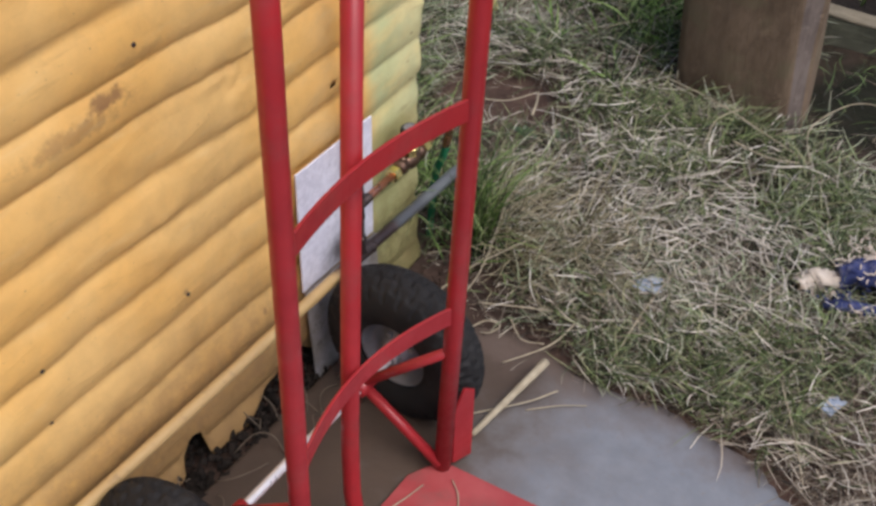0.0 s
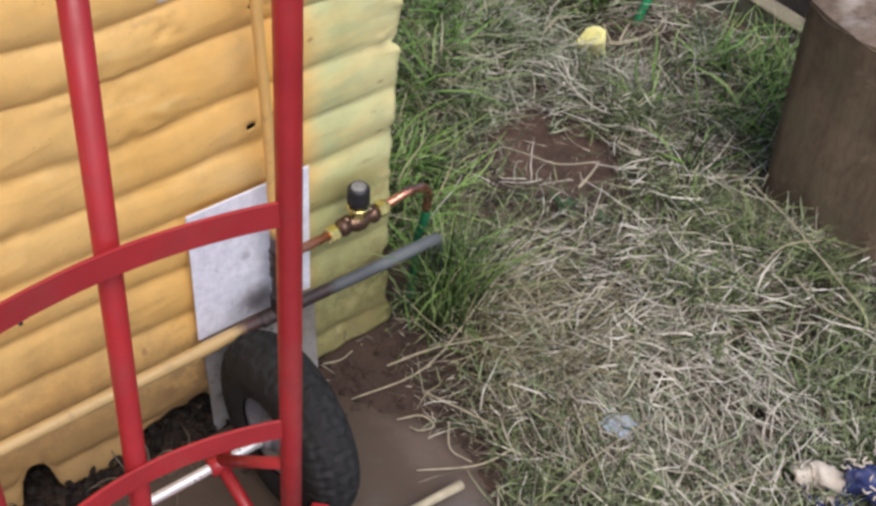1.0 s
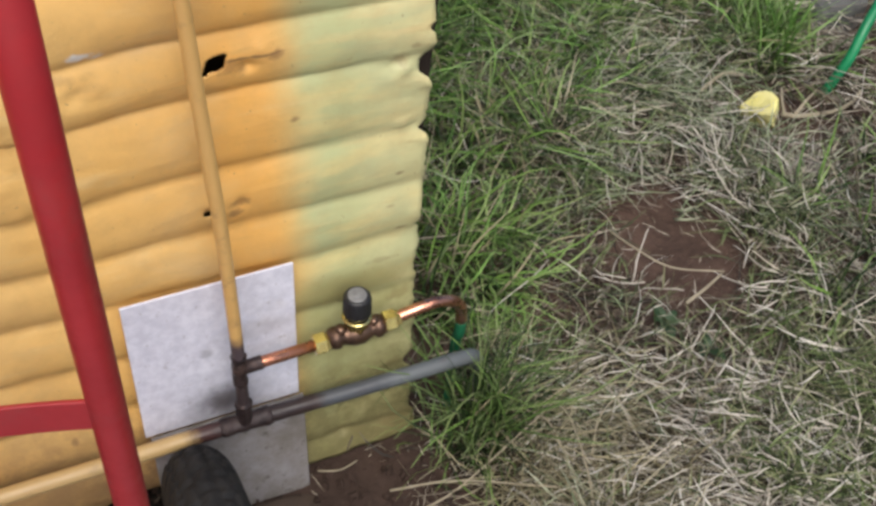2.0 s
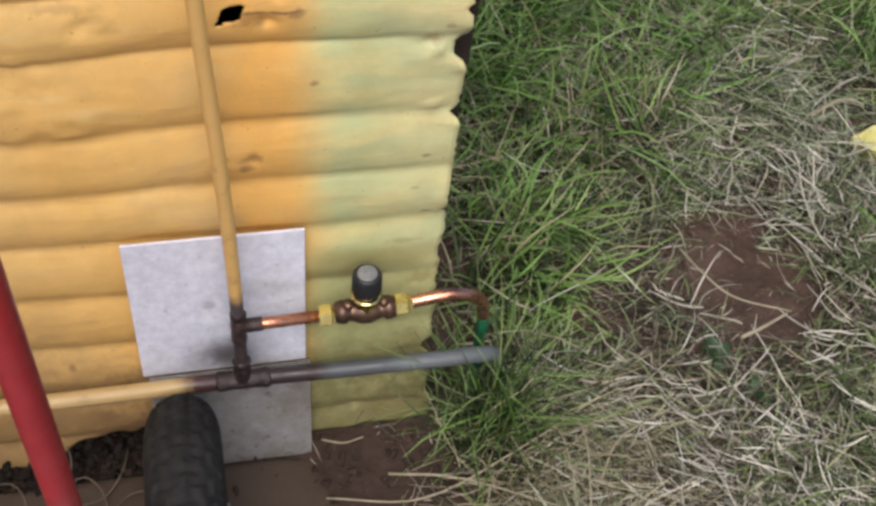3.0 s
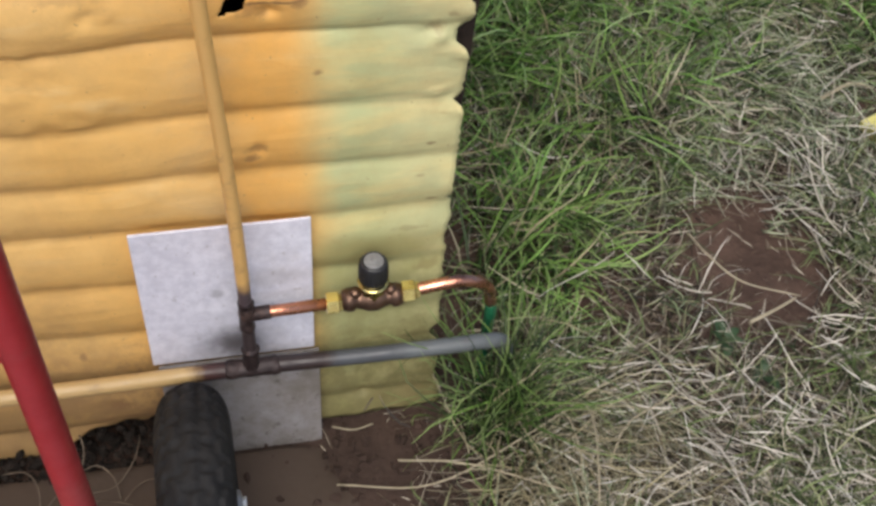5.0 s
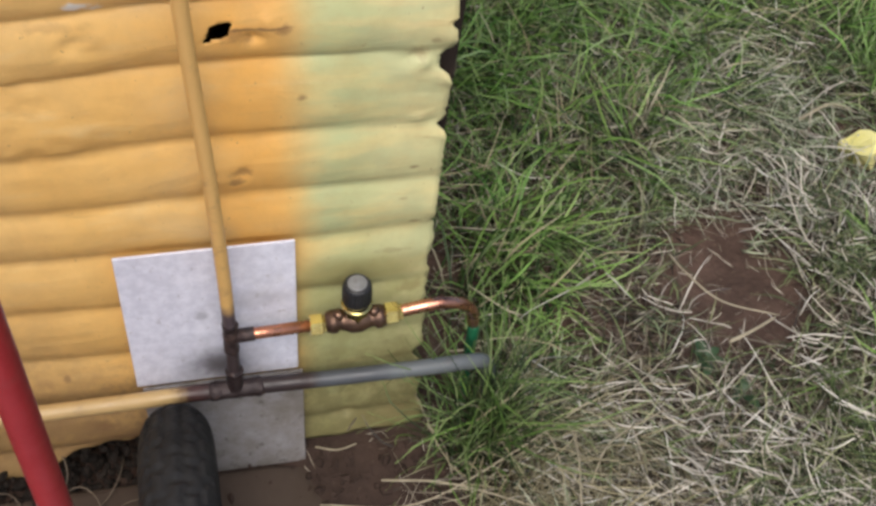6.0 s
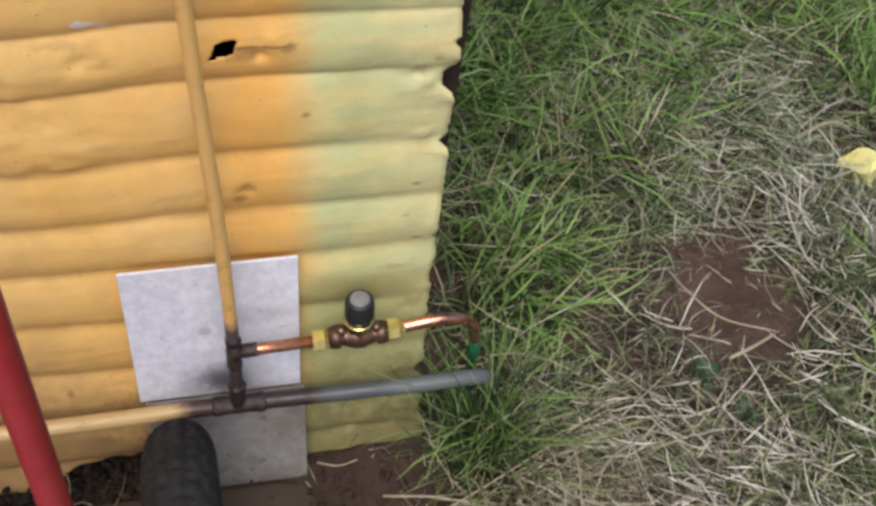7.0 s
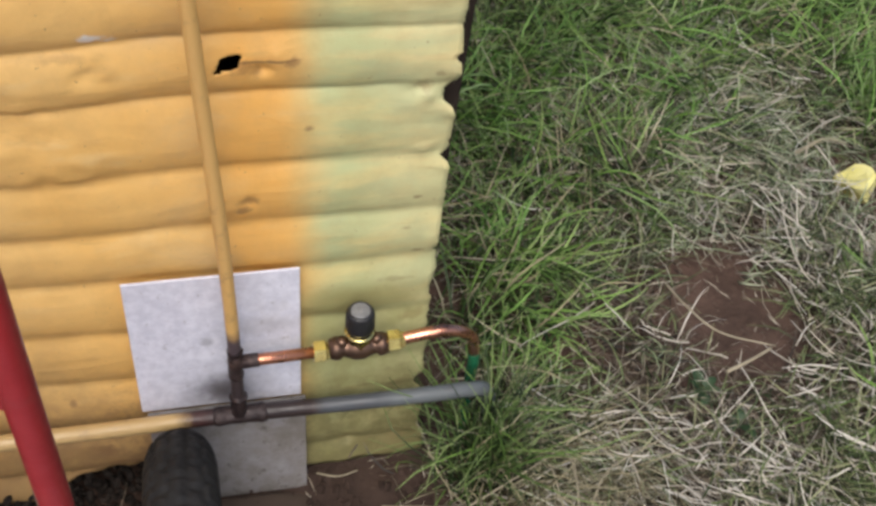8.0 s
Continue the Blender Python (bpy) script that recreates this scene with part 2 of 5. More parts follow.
def blade(name, root, a, b, tip, tip_from=0.6, rough=0.6):
    """Grass or straw: the colour runs from root to tip and differs from blade to blade. Shade low between blades is put
    into the root colour.
    """
    m = Mat(name, rough, 0, 0.35)
    u = m.node("ShaderNodeUVMap")
    s = m.node("ShaderNodeSeparateXYZ")
    m.put(s.inputs[0], u.outputs[0])
    r = m.island()
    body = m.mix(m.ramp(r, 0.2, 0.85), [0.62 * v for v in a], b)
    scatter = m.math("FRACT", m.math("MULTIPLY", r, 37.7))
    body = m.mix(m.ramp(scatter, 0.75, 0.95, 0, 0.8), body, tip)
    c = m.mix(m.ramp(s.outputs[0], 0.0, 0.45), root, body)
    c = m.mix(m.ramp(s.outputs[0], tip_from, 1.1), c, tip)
    return m.done(c)


def timber(name, a, b, end=None, along=(1, 1, 8)):
    m = Mat(name, 0.88, 0, 0.25)
    grain = m.noise(10, 6, 0.7, 0.6, m.mapped([9 / s for s in along]))
    c = m.mix(m.ramp(grain, 0.3, 0.7), a, b)
    c = m.mix(m.ramp(m.noise(7, 5, 0.65), 0.42, 0.68, 0, 0.75), c, [v * 0.6 for v in a])
    c = m.mix(m.ramp(m.noise(30, 5, 0.7), 0.56, 0.72, 0, 0.5), c, [min(1, v * 1.5) for v in b])
    if end:
        c = m.mix(m.ramp(m.noise(11, 4), 0.5, 0.66, 0, 0.6), c, end)
    return m.done(c, grain, 0.6, 0.006)


IRON = painted_iron()
BARE_IRON = plain("dull inner face of old iron sheet", (0.055, 0.040, 0.032), (0.11, 0.08, 0.06), 25, 0.8, 0.0)
RED = plain("red enamel with scuffs and dust", (0.37, 0.020, 0.025), (0.30, 0.016, 0.021), 18, 0.4, 0, 0.12, 0.001, 0.5, (0.24, 0.055, 0.05), 0.35)
SCUFFED = plain("red enamel worn dull by loads", (0.33, 0.045, 0.05), (0.40, 0.085, 0.085), 22, 0.6, 0, 0.2, 0.001, 0.4, (0.20, 0.085, 0.075), 0.6)
CHROME = plain("bright zinc plated steel", (0.86, 0.86, 0.88), (0.76, 0.76, 0.78), 30, 0.34, 0.55, 0.1, 0.001)
RUBBER = plain("worn black tyre rubber", (0.011, 0.011, 0.012), (0.022, 0.0215, 0.022), 30, 0.78, 0, 0.3, 0.001, 0.3, (0.05, 0.042, 0.036), 0.12)
RIM = plain("grey painted wheel rim with dust", (0.17, 0.178, 0.20), (0.26, 0.268, 0.29), 25, 0.42, 0.3, 0.2, 0.001, 0.5, (0.16, 0.11, 0.08), 0.5)
STEEL = plain("dull grey steel", (0.24, 0.245, 0.26), (0.36, 0.365, 0.38), 40, 0.4, 0.5, 0.2, 0.001)
BOARD = cement_board()
DIRTY_SHADED_BOARD = cement_board(0.95)
RISER = burnt_pipe("copper pipe, burnt below and yellow painted above", "Z", ((0, (0.045, 0.032, 0.033)), (0.285, (0.075, 0.055, 0.062)), (0.335, (0.64, 0.39, 0.135))))
LOWER = burnt_pipe("copper pipe, yellow painted, then burnt, then grey", "Y", ((0, (0.48, 0.33, 0.145)), (1.075, (0.055, 0.024, 0.022)), (1.105, (0.026, 0.017, 0.017)), (1.222, (0.070, 0.076, 0.084)), (1.30, (0.112, 0.124, 0.130))))
COPPER = plain("heat stained copper", (0.74, 0.37, 0.25), (0.55, 0.25, 0.17), 40, 0.28, 1.0, 0.2, 0.001, 0.5, (0.14, 0.06, 0.04), 0.7)
SOLDER = plain("burnt joint with grey solder", (0.026, 0.018, 0.019), (0.060, 0.040, 0.038), 60, 0.38, 0.3, 0.8, 0.002, 0.5, (0.16, 0.10, 0.08), 0.5)
BRANCH = plain("bare copper with black burnt patches", (0.72, 0.32, 0.2), (0.45, 0.18, 0.11), 40, 0.3, 0.9, 0.2, 0.001, 0.5, (0.04, 0.025, 0.022), 1.0)
BRASS = plain("yellow brass", (0.88, 0.74, 0.30), (0.66, 0.50, 0.18), 50, 0.2, 1.0, 0.15, 0.001)
BRONZE = plain("brown cast bronze", (0.19, 0.115, 0.078), (0.08, 0.048, 0.034), 60, 0.36, 0.8, 0.4, 0.001)
BLACK = plain("black plastic", (0.014, 0.014, 0.016), (0.022, 0.022, 0.024), 60, 0.42, 0, 0.15, 0.0005)
DIAL = plain("dusty grey plastic disc", (0.16, 0.16, 0.165), (0.24, 0.24, 0.24), 120, 0.55, 0, 0.2, 0.0005)
SOIL = soil()
CONCRETE = concrete()
STUMP = timber("weathered dark brown timber", (0.158, 0.114, 0.077), (0.205, 0.150, 0.103), (0.165, 0.142, 0.088), (1, 1, 4))
STUMP_SIDE = timber("weathered grey timber", (0.15, 0.12, 0.105), (0.21, 0.175, 0.155))
STUMP_TOP = timber("cracked grey brown end grain", (0.15, 0.11, 0.082), (0.25, 0.19, 0.15), (0.42, 0.37, 0.33), (1, 1, 1))
SLEEPER = timber("olive weathered garden timber", (0.105, 0.107, 0.075), (0.160, 0.160, 0.112), None, (8, 1, 1))
SLEEPER_TOP = timber("sun bleached timber edge", (0.19, 0.165, 0.115), (0.26, 0.222, 0.157), None, (8, 1, 1))
# root colours kept dark to paint the shade deep between the blades
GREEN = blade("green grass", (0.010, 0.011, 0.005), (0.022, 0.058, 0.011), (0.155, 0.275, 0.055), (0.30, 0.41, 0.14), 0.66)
# shaded copy of the green, for grass round the pipe ends and past the post
SHADY = blade("green grass darkened for shade", (0.008, 0.008, 0.005), (0.015, 0.034, 0.009), (0.085, 0.140, 0.036), (0.24, 0.31, 0.12), 0.68)
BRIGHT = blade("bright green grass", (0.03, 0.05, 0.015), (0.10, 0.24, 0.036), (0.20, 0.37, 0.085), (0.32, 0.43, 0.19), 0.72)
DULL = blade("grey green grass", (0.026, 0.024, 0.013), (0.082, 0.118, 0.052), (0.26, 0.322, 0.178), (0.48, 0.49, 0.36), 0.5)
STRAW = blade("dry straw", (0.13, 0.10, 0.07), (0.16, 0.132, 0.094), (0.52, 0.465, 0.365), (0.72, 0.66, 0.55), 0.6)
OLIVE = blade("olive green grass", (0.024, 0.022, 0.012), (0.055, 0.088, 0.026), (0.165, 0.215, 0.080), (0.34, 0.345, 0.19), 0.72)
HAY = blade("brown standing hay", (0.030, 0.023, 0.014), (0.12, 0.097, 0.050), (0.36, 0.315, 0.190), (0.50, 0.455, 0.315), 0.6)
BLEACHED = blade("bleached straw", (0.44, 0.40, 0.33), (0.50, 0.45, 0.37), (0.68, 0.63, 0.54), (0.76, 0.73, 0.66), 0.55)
# dead grass floor darkened to paint the shade in the gaps
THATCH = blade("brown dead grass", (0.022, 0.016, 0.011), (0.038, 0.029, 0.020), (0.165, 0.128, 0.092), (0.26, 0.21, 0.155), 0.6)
TEAL = plain("green plastic tail", (0.01, 0.15, 0.065), (0.02, 0.21, 0.09), 30, 0.5)
HOSE = plain("green plastic hose", (0.01, 0.22, 0.085), (0.015, 0.28, 0.11), 30, 0.4, 0, 0.1, 0.001)
SPONGE = plain("pale yellow foam", (0.80, 0.73, 0.24), (0.86, 0.80, 0.36), 40, 0.9, 0, 0.6, 0.003)
PAPER = plain("pale blue crumpled paper", (0.27, 0.33, 0.43), (0.42, 0.48, 0.56), 40, 0.85, 0, 0.3, 0.002)
ROPE_BLUE = plain("dark blue cotton rope flecked with white", (0.020, 0.030, 0.11), (0.07, 0.09, 0.24), 80, 0.9, 0, 0.7, 0.003, 0.3, (0.36, 0.35, 0.38), 0.4)
ROPE_WHITE = plain("grubby white cotton rope", (0.60, 0.52, 0.43), (0.74, 0.67, 0.58), 60, 0.9, 0, 0.7, 0.003, 0.5, (0.25, 0.18, 0.13), 0.6)
STICK = plain("pale dry reed", (0.31, 0.265, 0.18), (0.44, 0.385, 0.275), 60, 0.75, 0, 0.3, 0.001)
ROOT = plain("brown dry root", (0.12, 0.09, 0.065), (0.20, 0.16, 0.115), 60, 0.85)
STONE = plain("grey stone", (0.10, 0.10, 0.096), (0.17, 0.17, 0.162), 30, 0.9, 0, 0.6, 0.005)
PEAT = plain("black crumbly soil", (0.014, 0.011, 0.009), (0.034, 0.026, 0.021), 60, 0.95, 0, 0.8, 0.006, 0.2)
LEAF = plain("mid green leaf", (0.025, 0.055, 0.022), (0.045, 0.09, 0.032), 40, 0.5, 0, 0.3, 0.002)
GAP_DARK = plain("near-black filling for the shaded gap", (0.022, 0.016, 0.013), (0.045, 0.032, 0.025), 30, 0.9, 0, 0.6, 0.003, 0.2)
SHED_IRON = plain("plain painted iron", (0.50, 0.42, 0.24), (0.56, 0.48, 0.28), 12, 0.55, 0, 0.3, 0.003)


# ---- mesh helpers ----
def link(name, data, material, parent=None, label=""):
    ob = new(name, data)
    if material and not data.materials:
        data.materials.append(material)
    if parent:
        ob.parent = parent
    if label:
        ob["label"] = label
    return ob


def solid(name, verts, faces, material, parent=None, label="", smooth=True):
    me = bpy.data.meshes.new(name)
    me.from_pydata([tuple(v) for v in verts], [], [tuple(f) for f in faces])
    if smooth:
        me.shade_smooth()
    me.update()
    return link(name, me, material, parent, label)


def part(name, bm, material, parent=None, label="", smooth=False):
    bmesh.ops.recalc_face_normals(bm, faces=bm.faces)
    me = bpy.data.meshes.new(name)
    bm.to_mesh(me)
    bm.free()
    if smooth:
        me.shade_smooth()
    return link(name, me, material, parent, label)


def box(lo, hi, bevel=0.002, segments=2):
    bm = bmesh.new()
    size = [b - a for a, b in zip(lo, hi)]
    bmesh.ops.create_cube(bm, size=1, matrix=Matrix.Translation([(a + b) / 2 for a, b in zip(lo, hi)]) @ Matrix.Diagonal((*size, 1)))
    if bevel:
        bmesh.ops.bevel(bm, geom=bm.edges[:], offset=bevel, segments=segments, affect="EDGES", profile=0.5)
    return bm


def rough_up(bm, size, scale, seed=0.0):
    for v in bm.verts:
        v.co += noise.noise_vector(v.co * scale + Vector((seed, seed, seed))) * size
    return bm


def smooth_line(points, steps=8):
    """Points along a soft curve through the given ones."""
    p = [Vector(q) for q in points]
    p = [2 * p[0] - p[1]] + p + [2 * p[-1] - p[-2]]
    out = []
    for a, b, c, d in zip(p, p[1:], p[2:], p[3:]):
        for i in range(steps):
            t = i / steps
            out.append(0.5 * (2 * b + (c - a) * t + (2 * a - 5 * b + 4 * c - d) * t * t + (3 * b - a - 3 * c + d) * t ** 3))
    return out + [p[-2]]


def tube(points, radius, sides=14):
    """Vertices and faces of a capped round bar along the points; radius: one number, or a function of 0..1."""
    p = [Vector(q) for q in points]
    verts, faces, n = [], [], len(p)
    side = None
    for i in range(n):
        way = (p[min(i + 1, n - 1)] - p[max(i - 1, 0)]).normalized()
        if side is None:
            side = way.orthogonal().normalized()
        side = (side - way * side.dot(way)).normalized()
        up = way.cross(side)
        r = radius(i / (n - 1)) if callable(radius) else radius
        for k in range(sides):
            a = 2 * math.pi * k / sides
            verts.append(p[i] + r * (math.cos(a) * side + math.sin(a) * up))
    for i in range(n - 1):
        for k in range(sides):
            j = (k + 1) % sides
            faces.append((i * sides + k, i * sides + j, (i + 1) * sides + j, (i + 1) * sides + k))
    faces.append(tuple(range(sides))[::-1])
    faces.append(tuple((n - 1) * sides + k for k in range(sides)))
    return verts, faces


def bar(name, points, radius, material, parent=None, label="", sides=14):
    v, f = tube(points, radius, sides)
    ob = solid(name, v, f, material, parent, label)
    for poly in ob.data.polygons[-2:]:
        poly.use_smooth = False
    return ob


def turned(name, profile, axis, centre, material, parent=None, label="", sides=40, smooth=True, shape=None, closed=True):
    """A solid of revolution: (distance along the axis, radius) from end to end. axis: 'Y' or 'Z'. shape: changes a radius, given angle and station."""
    verts, faces, n = [], [], len(profile)
    for i, (h, r) in enumerate(profile):
        for k in range(sides):
            a = 2 * math.pi * k / sides
            q = r + (shape(a, i) if shape else 0)
            u, v = q * math.cos(a), q * math.sin(a)
            d = (u, h, v) if axis == "Y" else (u, v, h)
            verts.append(Vector(centre) + Vector(d))
    for i in range(n - 1):
        for k in range(sides):
            j = (k + 1) % sides
            faces.append((i * sides + k, i * sides + j, (i + 1) * sides + j, (i + 1) * sides + k))
    if closed:
        faces.append(tuple(range(sides)))
        faces.append(tuple((n - 1) * sides + k for k in range(sides))[::-1])
    bm = bmesh.new()
    made = [bm.verts.new(v) for v in verts]
    for f in faces:
        bm.faces.new([made[i] for i in f])
    return part(name, bm, material, parent, label, smooth)


def root(name, place, label, category, group="", kind=""):
    ob = new(name)
    ob.location = place
    ob.empty_display_size = 0.05
    return tagged(ob, label, category, group, kind)


def keep_place(ob):
    """Parts are modelled in world places: undo the shift that their thing's own place would give."""
    bpy.context.view_layer.update()
    for child in ob.children:
        child.matrix_parent_inverse = ob.matrix_world.inverted()


# ---- ground ----
def slab_end(x):
    """How far the slab stays clear before soil and roots cover its broken edge."""
    x = np.asarray(x, float)
    return 1.288 - 0.42 * np.clip(x - 0.575, 0, 0.35) - 0.10 * np.clip((0.20 - x) / 0.12, 0, 1) + 0.012 * np.sin(11 * x + 0.4) + 0.009 * np.sin(29 * x)


def rise(x, y):
    """Height of the bare ground: level by the slab, rising gently beyond it, a shallow hollow along the shed."""
    x, y = np.asarray(x, float), np.asarray(y, float)
    h = np.clip((y - 1.24) * 0.07, 0, 0.05) - 0.014
    h = h + 0.006 * np.sin(7.1 * x + 2) * np.sin(6.3 * y) + 0.004 * np.sin(19 * x + 5 * y) + 0.003 * np.sin(31 * y - 11 * x)
    h = h - 0.014 * np.exp(-((x + 0.15) ** 2 + (y - 1.83) ** 2) / 0.012) - 0.025 * np.exp(-((x + 0.10) ** 2 + (y - 1.53) ** 2) / 0.004)
    slab = np.clip(np.minimum.reduce([(x - 0.02) * 12, (1.9 - x) * 12, (slab_end(x) - y) * 12, (y + 1.7) * 12]), 0, 1)
    return h - 0.03 * slab


def ground_sheet():
    def steps(lo, hi, fine):
        out = list(np.arange(lo, hi, fine))
        far = [0.3, 1, 2.5, 6, 15, 40, 90, 200]
        return np.array([lo - f for f in far[::-1]] + out + [hi + f for f in far])

    xs, ys = steps(-1.7, 1.7, 0.022), steps(-1.0, 3.4, 0.022)
    gx, gy = np.meshgrid(xs, ys, indexing="ij")
    gz = rise(gx, gy)
    v = np.stack([gx, gy, gz], -1).reshape(-1, 3)
    ny = len(ys)
    faces = [(i * ny + j, (i + 1) * ny + j, (i + 1) * ny + j + 1, i * ny + j + 1) for i in range(len(xs) - 1) for j in range(ny - 1)]
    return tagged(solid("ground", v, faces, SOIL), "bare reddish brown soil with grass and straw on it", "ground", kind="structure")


ground_sheet()
slab_bm = box((0.030, -1.6, -0.055), (1.85, 1.33, 0.0), 0.012, 3)
bmesh.ops.subdivide_edges(slab_bm, edges=slab_bm.edges[:], cuts=58, use_grid_fill=True)
rough_up(slab_bm, 0.006, 3.5)
for v in slab_bm.verts:
    v.co.z -= 0.9 * max(0.0, v.co.y - float(slab_end(v.co.x)))
tagged(part("pavement", slab_bm, CONCRETE, smooth=True), "worn grey concrete slab stained with red soil", "slab", kind="structure")

# ---- shed ----
VALLEYS = [-0.04, 0.045, 0.130, 0.212, 0.295, 0.379, 0.454, 0.530, 0.618, 0.684] + [0.684 + 0.0762 * k for k in range(1, 20)]
HOLES = (((1.149, 0.652), ((-0.0150, -0.0105), (-0.0095, -0.0045), (-0.0062, 0.0062), (0.0125, 0.0098), (0.0075, -0.0060), (-0.0060, -0.0072), (-0.0098, -0.0108))),
         ((1.131, 0.482), ((-0.008, -0.004), (-0.002, 0.005), (0.007, 0.004), (0.004, -0.004))))
WALL_END = 1.352
DENTS = ((1.176, 0.648, 0.010, -0.005), (1.188, 0.66, 0.016, 0.003), (1.315, 0.612, 0.009, -0.006), (1.326, 0.605, 0.006, 0.004), (1.160, 0.487, 0.009, -0.004),
         (1.325, 0.538, 0.007, 0.005), (1.04, 0.655, 0.02, -0.003), (1.262, 0.045, 0.012, -0.006), (1.0, 0.545, 0.05, 0.004), (0.95, 0.60, 0.06, -0.004), (1.28, 0.10, 0.03, -0.004), (0.80, 0.45, 0.05, 0.004))


def crest(y, z):
    """How far the sheet stands out at a place: rounded crests between narrow valleys, a little dented."""
    z = z + 0.011 * math.exp(-((y - 0.955) / 0.10) ** 2) * min(max((z - 0.36) / 0.12, 0), 1) + 0.004 * math.sin(5 * y + 1) + 0.010 * max(0.0, 0.95 - y) ** 1.5 + 0.0030 * noise.noise(Vector((y * 4, z * 5, 3))) + 0.0010 * noise.noise(Vector((y * 19, z * 11, 8)))
    k = max(i for i in range(len(VALLEYS) - 1) if VALLEYS[i] <= z or i == 0)
    u = min(max((z - VALLEYS[k]) / (VALLEYS[k + 1] - VALLEYS[k]), 0), 1)
    dent = 0.0045 * noise.noise(Vector((y * 6, z * 7, 0))) + 0.0012 * noise.noise(Vector((y * 15, z * 17, 5))) + 0.0012 * noise.noise(Vector((y * 30, z * 30, 7)))
    for at, up, wide, deep in DENTS:
        dent += deep * math.exp(-((y - at) / wide) ** 2 - ((z - up) / (0.7 * wide)) ** 2) * (1 + 1.5 * noise.noise(Vector((y * 60, z * 60, at))))
    flat = 1 - 0.45 * min(max((y - 1.24) / 0.09, 0), 1)
    return 0.0052 * flat * (2 * max(0.0, math.sin(math.pi * u ** 0.85)) ** 0.62 - 1) + dent


def foot(y):
    """Height of the rusted lower edge."""
    h = 0.0 + 0.014 * noise.noise(Vector((y * 7, 0, 0))) + 0.008 * noise.noise(Vector((y * 33, 4, 0)))
    for at, wide, deep in ((0.982, 0.068, 0.042), (0.79, 0.022, 0.075), (0.70, 0.035, 0.05), (0.60, 0.03, 0.045), (1.05, 0.03, 0.02)):
        h += deep * math.exp(-((y - at) / wide) ** 4)
    return h


def torn(z):
    """Where the free end of the sheet stops."""
    e = 0.004 * noise.noise(Vector((0, z * 16, 0))) - 0.0045 * abs(noise.noise(Vector((5, z * 75, 0)))) + 0.0016 * noise.noise(Vector((9, z * 190, 0)))
    for at, wide, deep in ((0.600, 0.012, 0.012), (0.645, 0.005, 0.004), (0.522, 0.005, 0.008), (0.384, 0.005, 0.006), (0.33, 0.02, 0.004), (0.25, 0.012, 0.006), (0.155, 0.012, 0.010), (0.02, 0.03, -0.010)):
        e -= deep * math.exp(-((z - at) / wide) ** 4)
    return e


def inside(p, shape):
    hit = False
    for (ax, ay), (bx, by) in zip(shape, shape[1:] + shape[:1]):
        if (ay > p[1]) != (by > p[1]) and p[0] < (bx - ax) * (p[1] - ay) / (by - ay) + ax:
            hit = not hit
    return hit


def nearest(p, shape):
    best = None
    for a, b in zip(shape, shape[1:] + shape[:1]):
        a, b = Vector(a), Vector(b)
        t = min(max((Vector(p) - a).dot(b - a) / (b - a).length_squared, 0), 1)
        q = a + t * (b - a)
        if best is None or (q - Vector(p)).length < (best - Vector(p)).length:
            best = q
    return best


def iron_sheet():
    ys = list(np.arange(-1.5, 0.35, 0.05)) + list(np.arange(0.35, 1.11, 0.0075)) + list(np.arange(1.11, 1.19, 0.003)) + list(np.arange(1.19, WALL_END - 0.002, 0.006)) + [WALL_END]
    zs = list(np.arange(0.0, 0.60, 0.006)) + list(np.arange(0.60, 0.70, 0.003)) + list(np.arange(0.70, 0.82, 0.0065)) + list(np.arange(0.82, 1.98, 0.0127))
    shapes = [[(cy + a, cz + b) for a, b in s] for (cy, cz), s in HOLES]
    verts = []
    for y0 in ys:
        for z0 in zs:
            f = foot(y0)
            z = z0 + (f if z0 < 0.12 else 0) * max(0.0, 1 - z0 / 0.12)
            y = y0 + torn(z) * max(0.0, 1 - (WALL_END - y0) / 0.04)
            for s in shapes:
                if inside((y, z), s):
                    q = nearest((y, z), s)
                    if (q - Vector((y, z))).length < 0.0026:
                        y, z = q
                    break
            lip = sum(d * math.exp(-((z - at) / 0.009) ** 2) for at, d in ((0.583, 0.009), (0.512, 0.005), (0.63, 0.004)))
            curl = max(0.0, 1 - (WALL_END - y0) / 0.03) ** 1.5 * (0.005 * noise.noise(Vector((2, z * 21, 0))) + lip)
            verts.append((crest(y, z) + curl, y, z))
    nz = len(zs)
    faces = []
    for i in range(len(ys) - 1):
        for j in range(nz - 1):
            f = (i * nz + j, (i + 1) * nz + j, (i + 1) * nz + j + 1, i * nz + j + 1)
            mid = [sum(verts[k][a] for k in f) / 4 for a in (1, 2)]
            if not any(inside(mid, s) for s in shapes):
                faces.append(f)
    ob = solid("wall_east", verts, faces, IRON)
    ob.data.materials.append(BARE_IRON)
    thick = ob.modifiers.new("thickness", "SOLIDIFY")
    thick.thickness, thick.offset, thick.material_offset = 0.0014, -1, 1
    return tagged(ob, "dented corrugated iron wall with yellow and pale green paint", "wall", kind="structure")


iron_sheet()


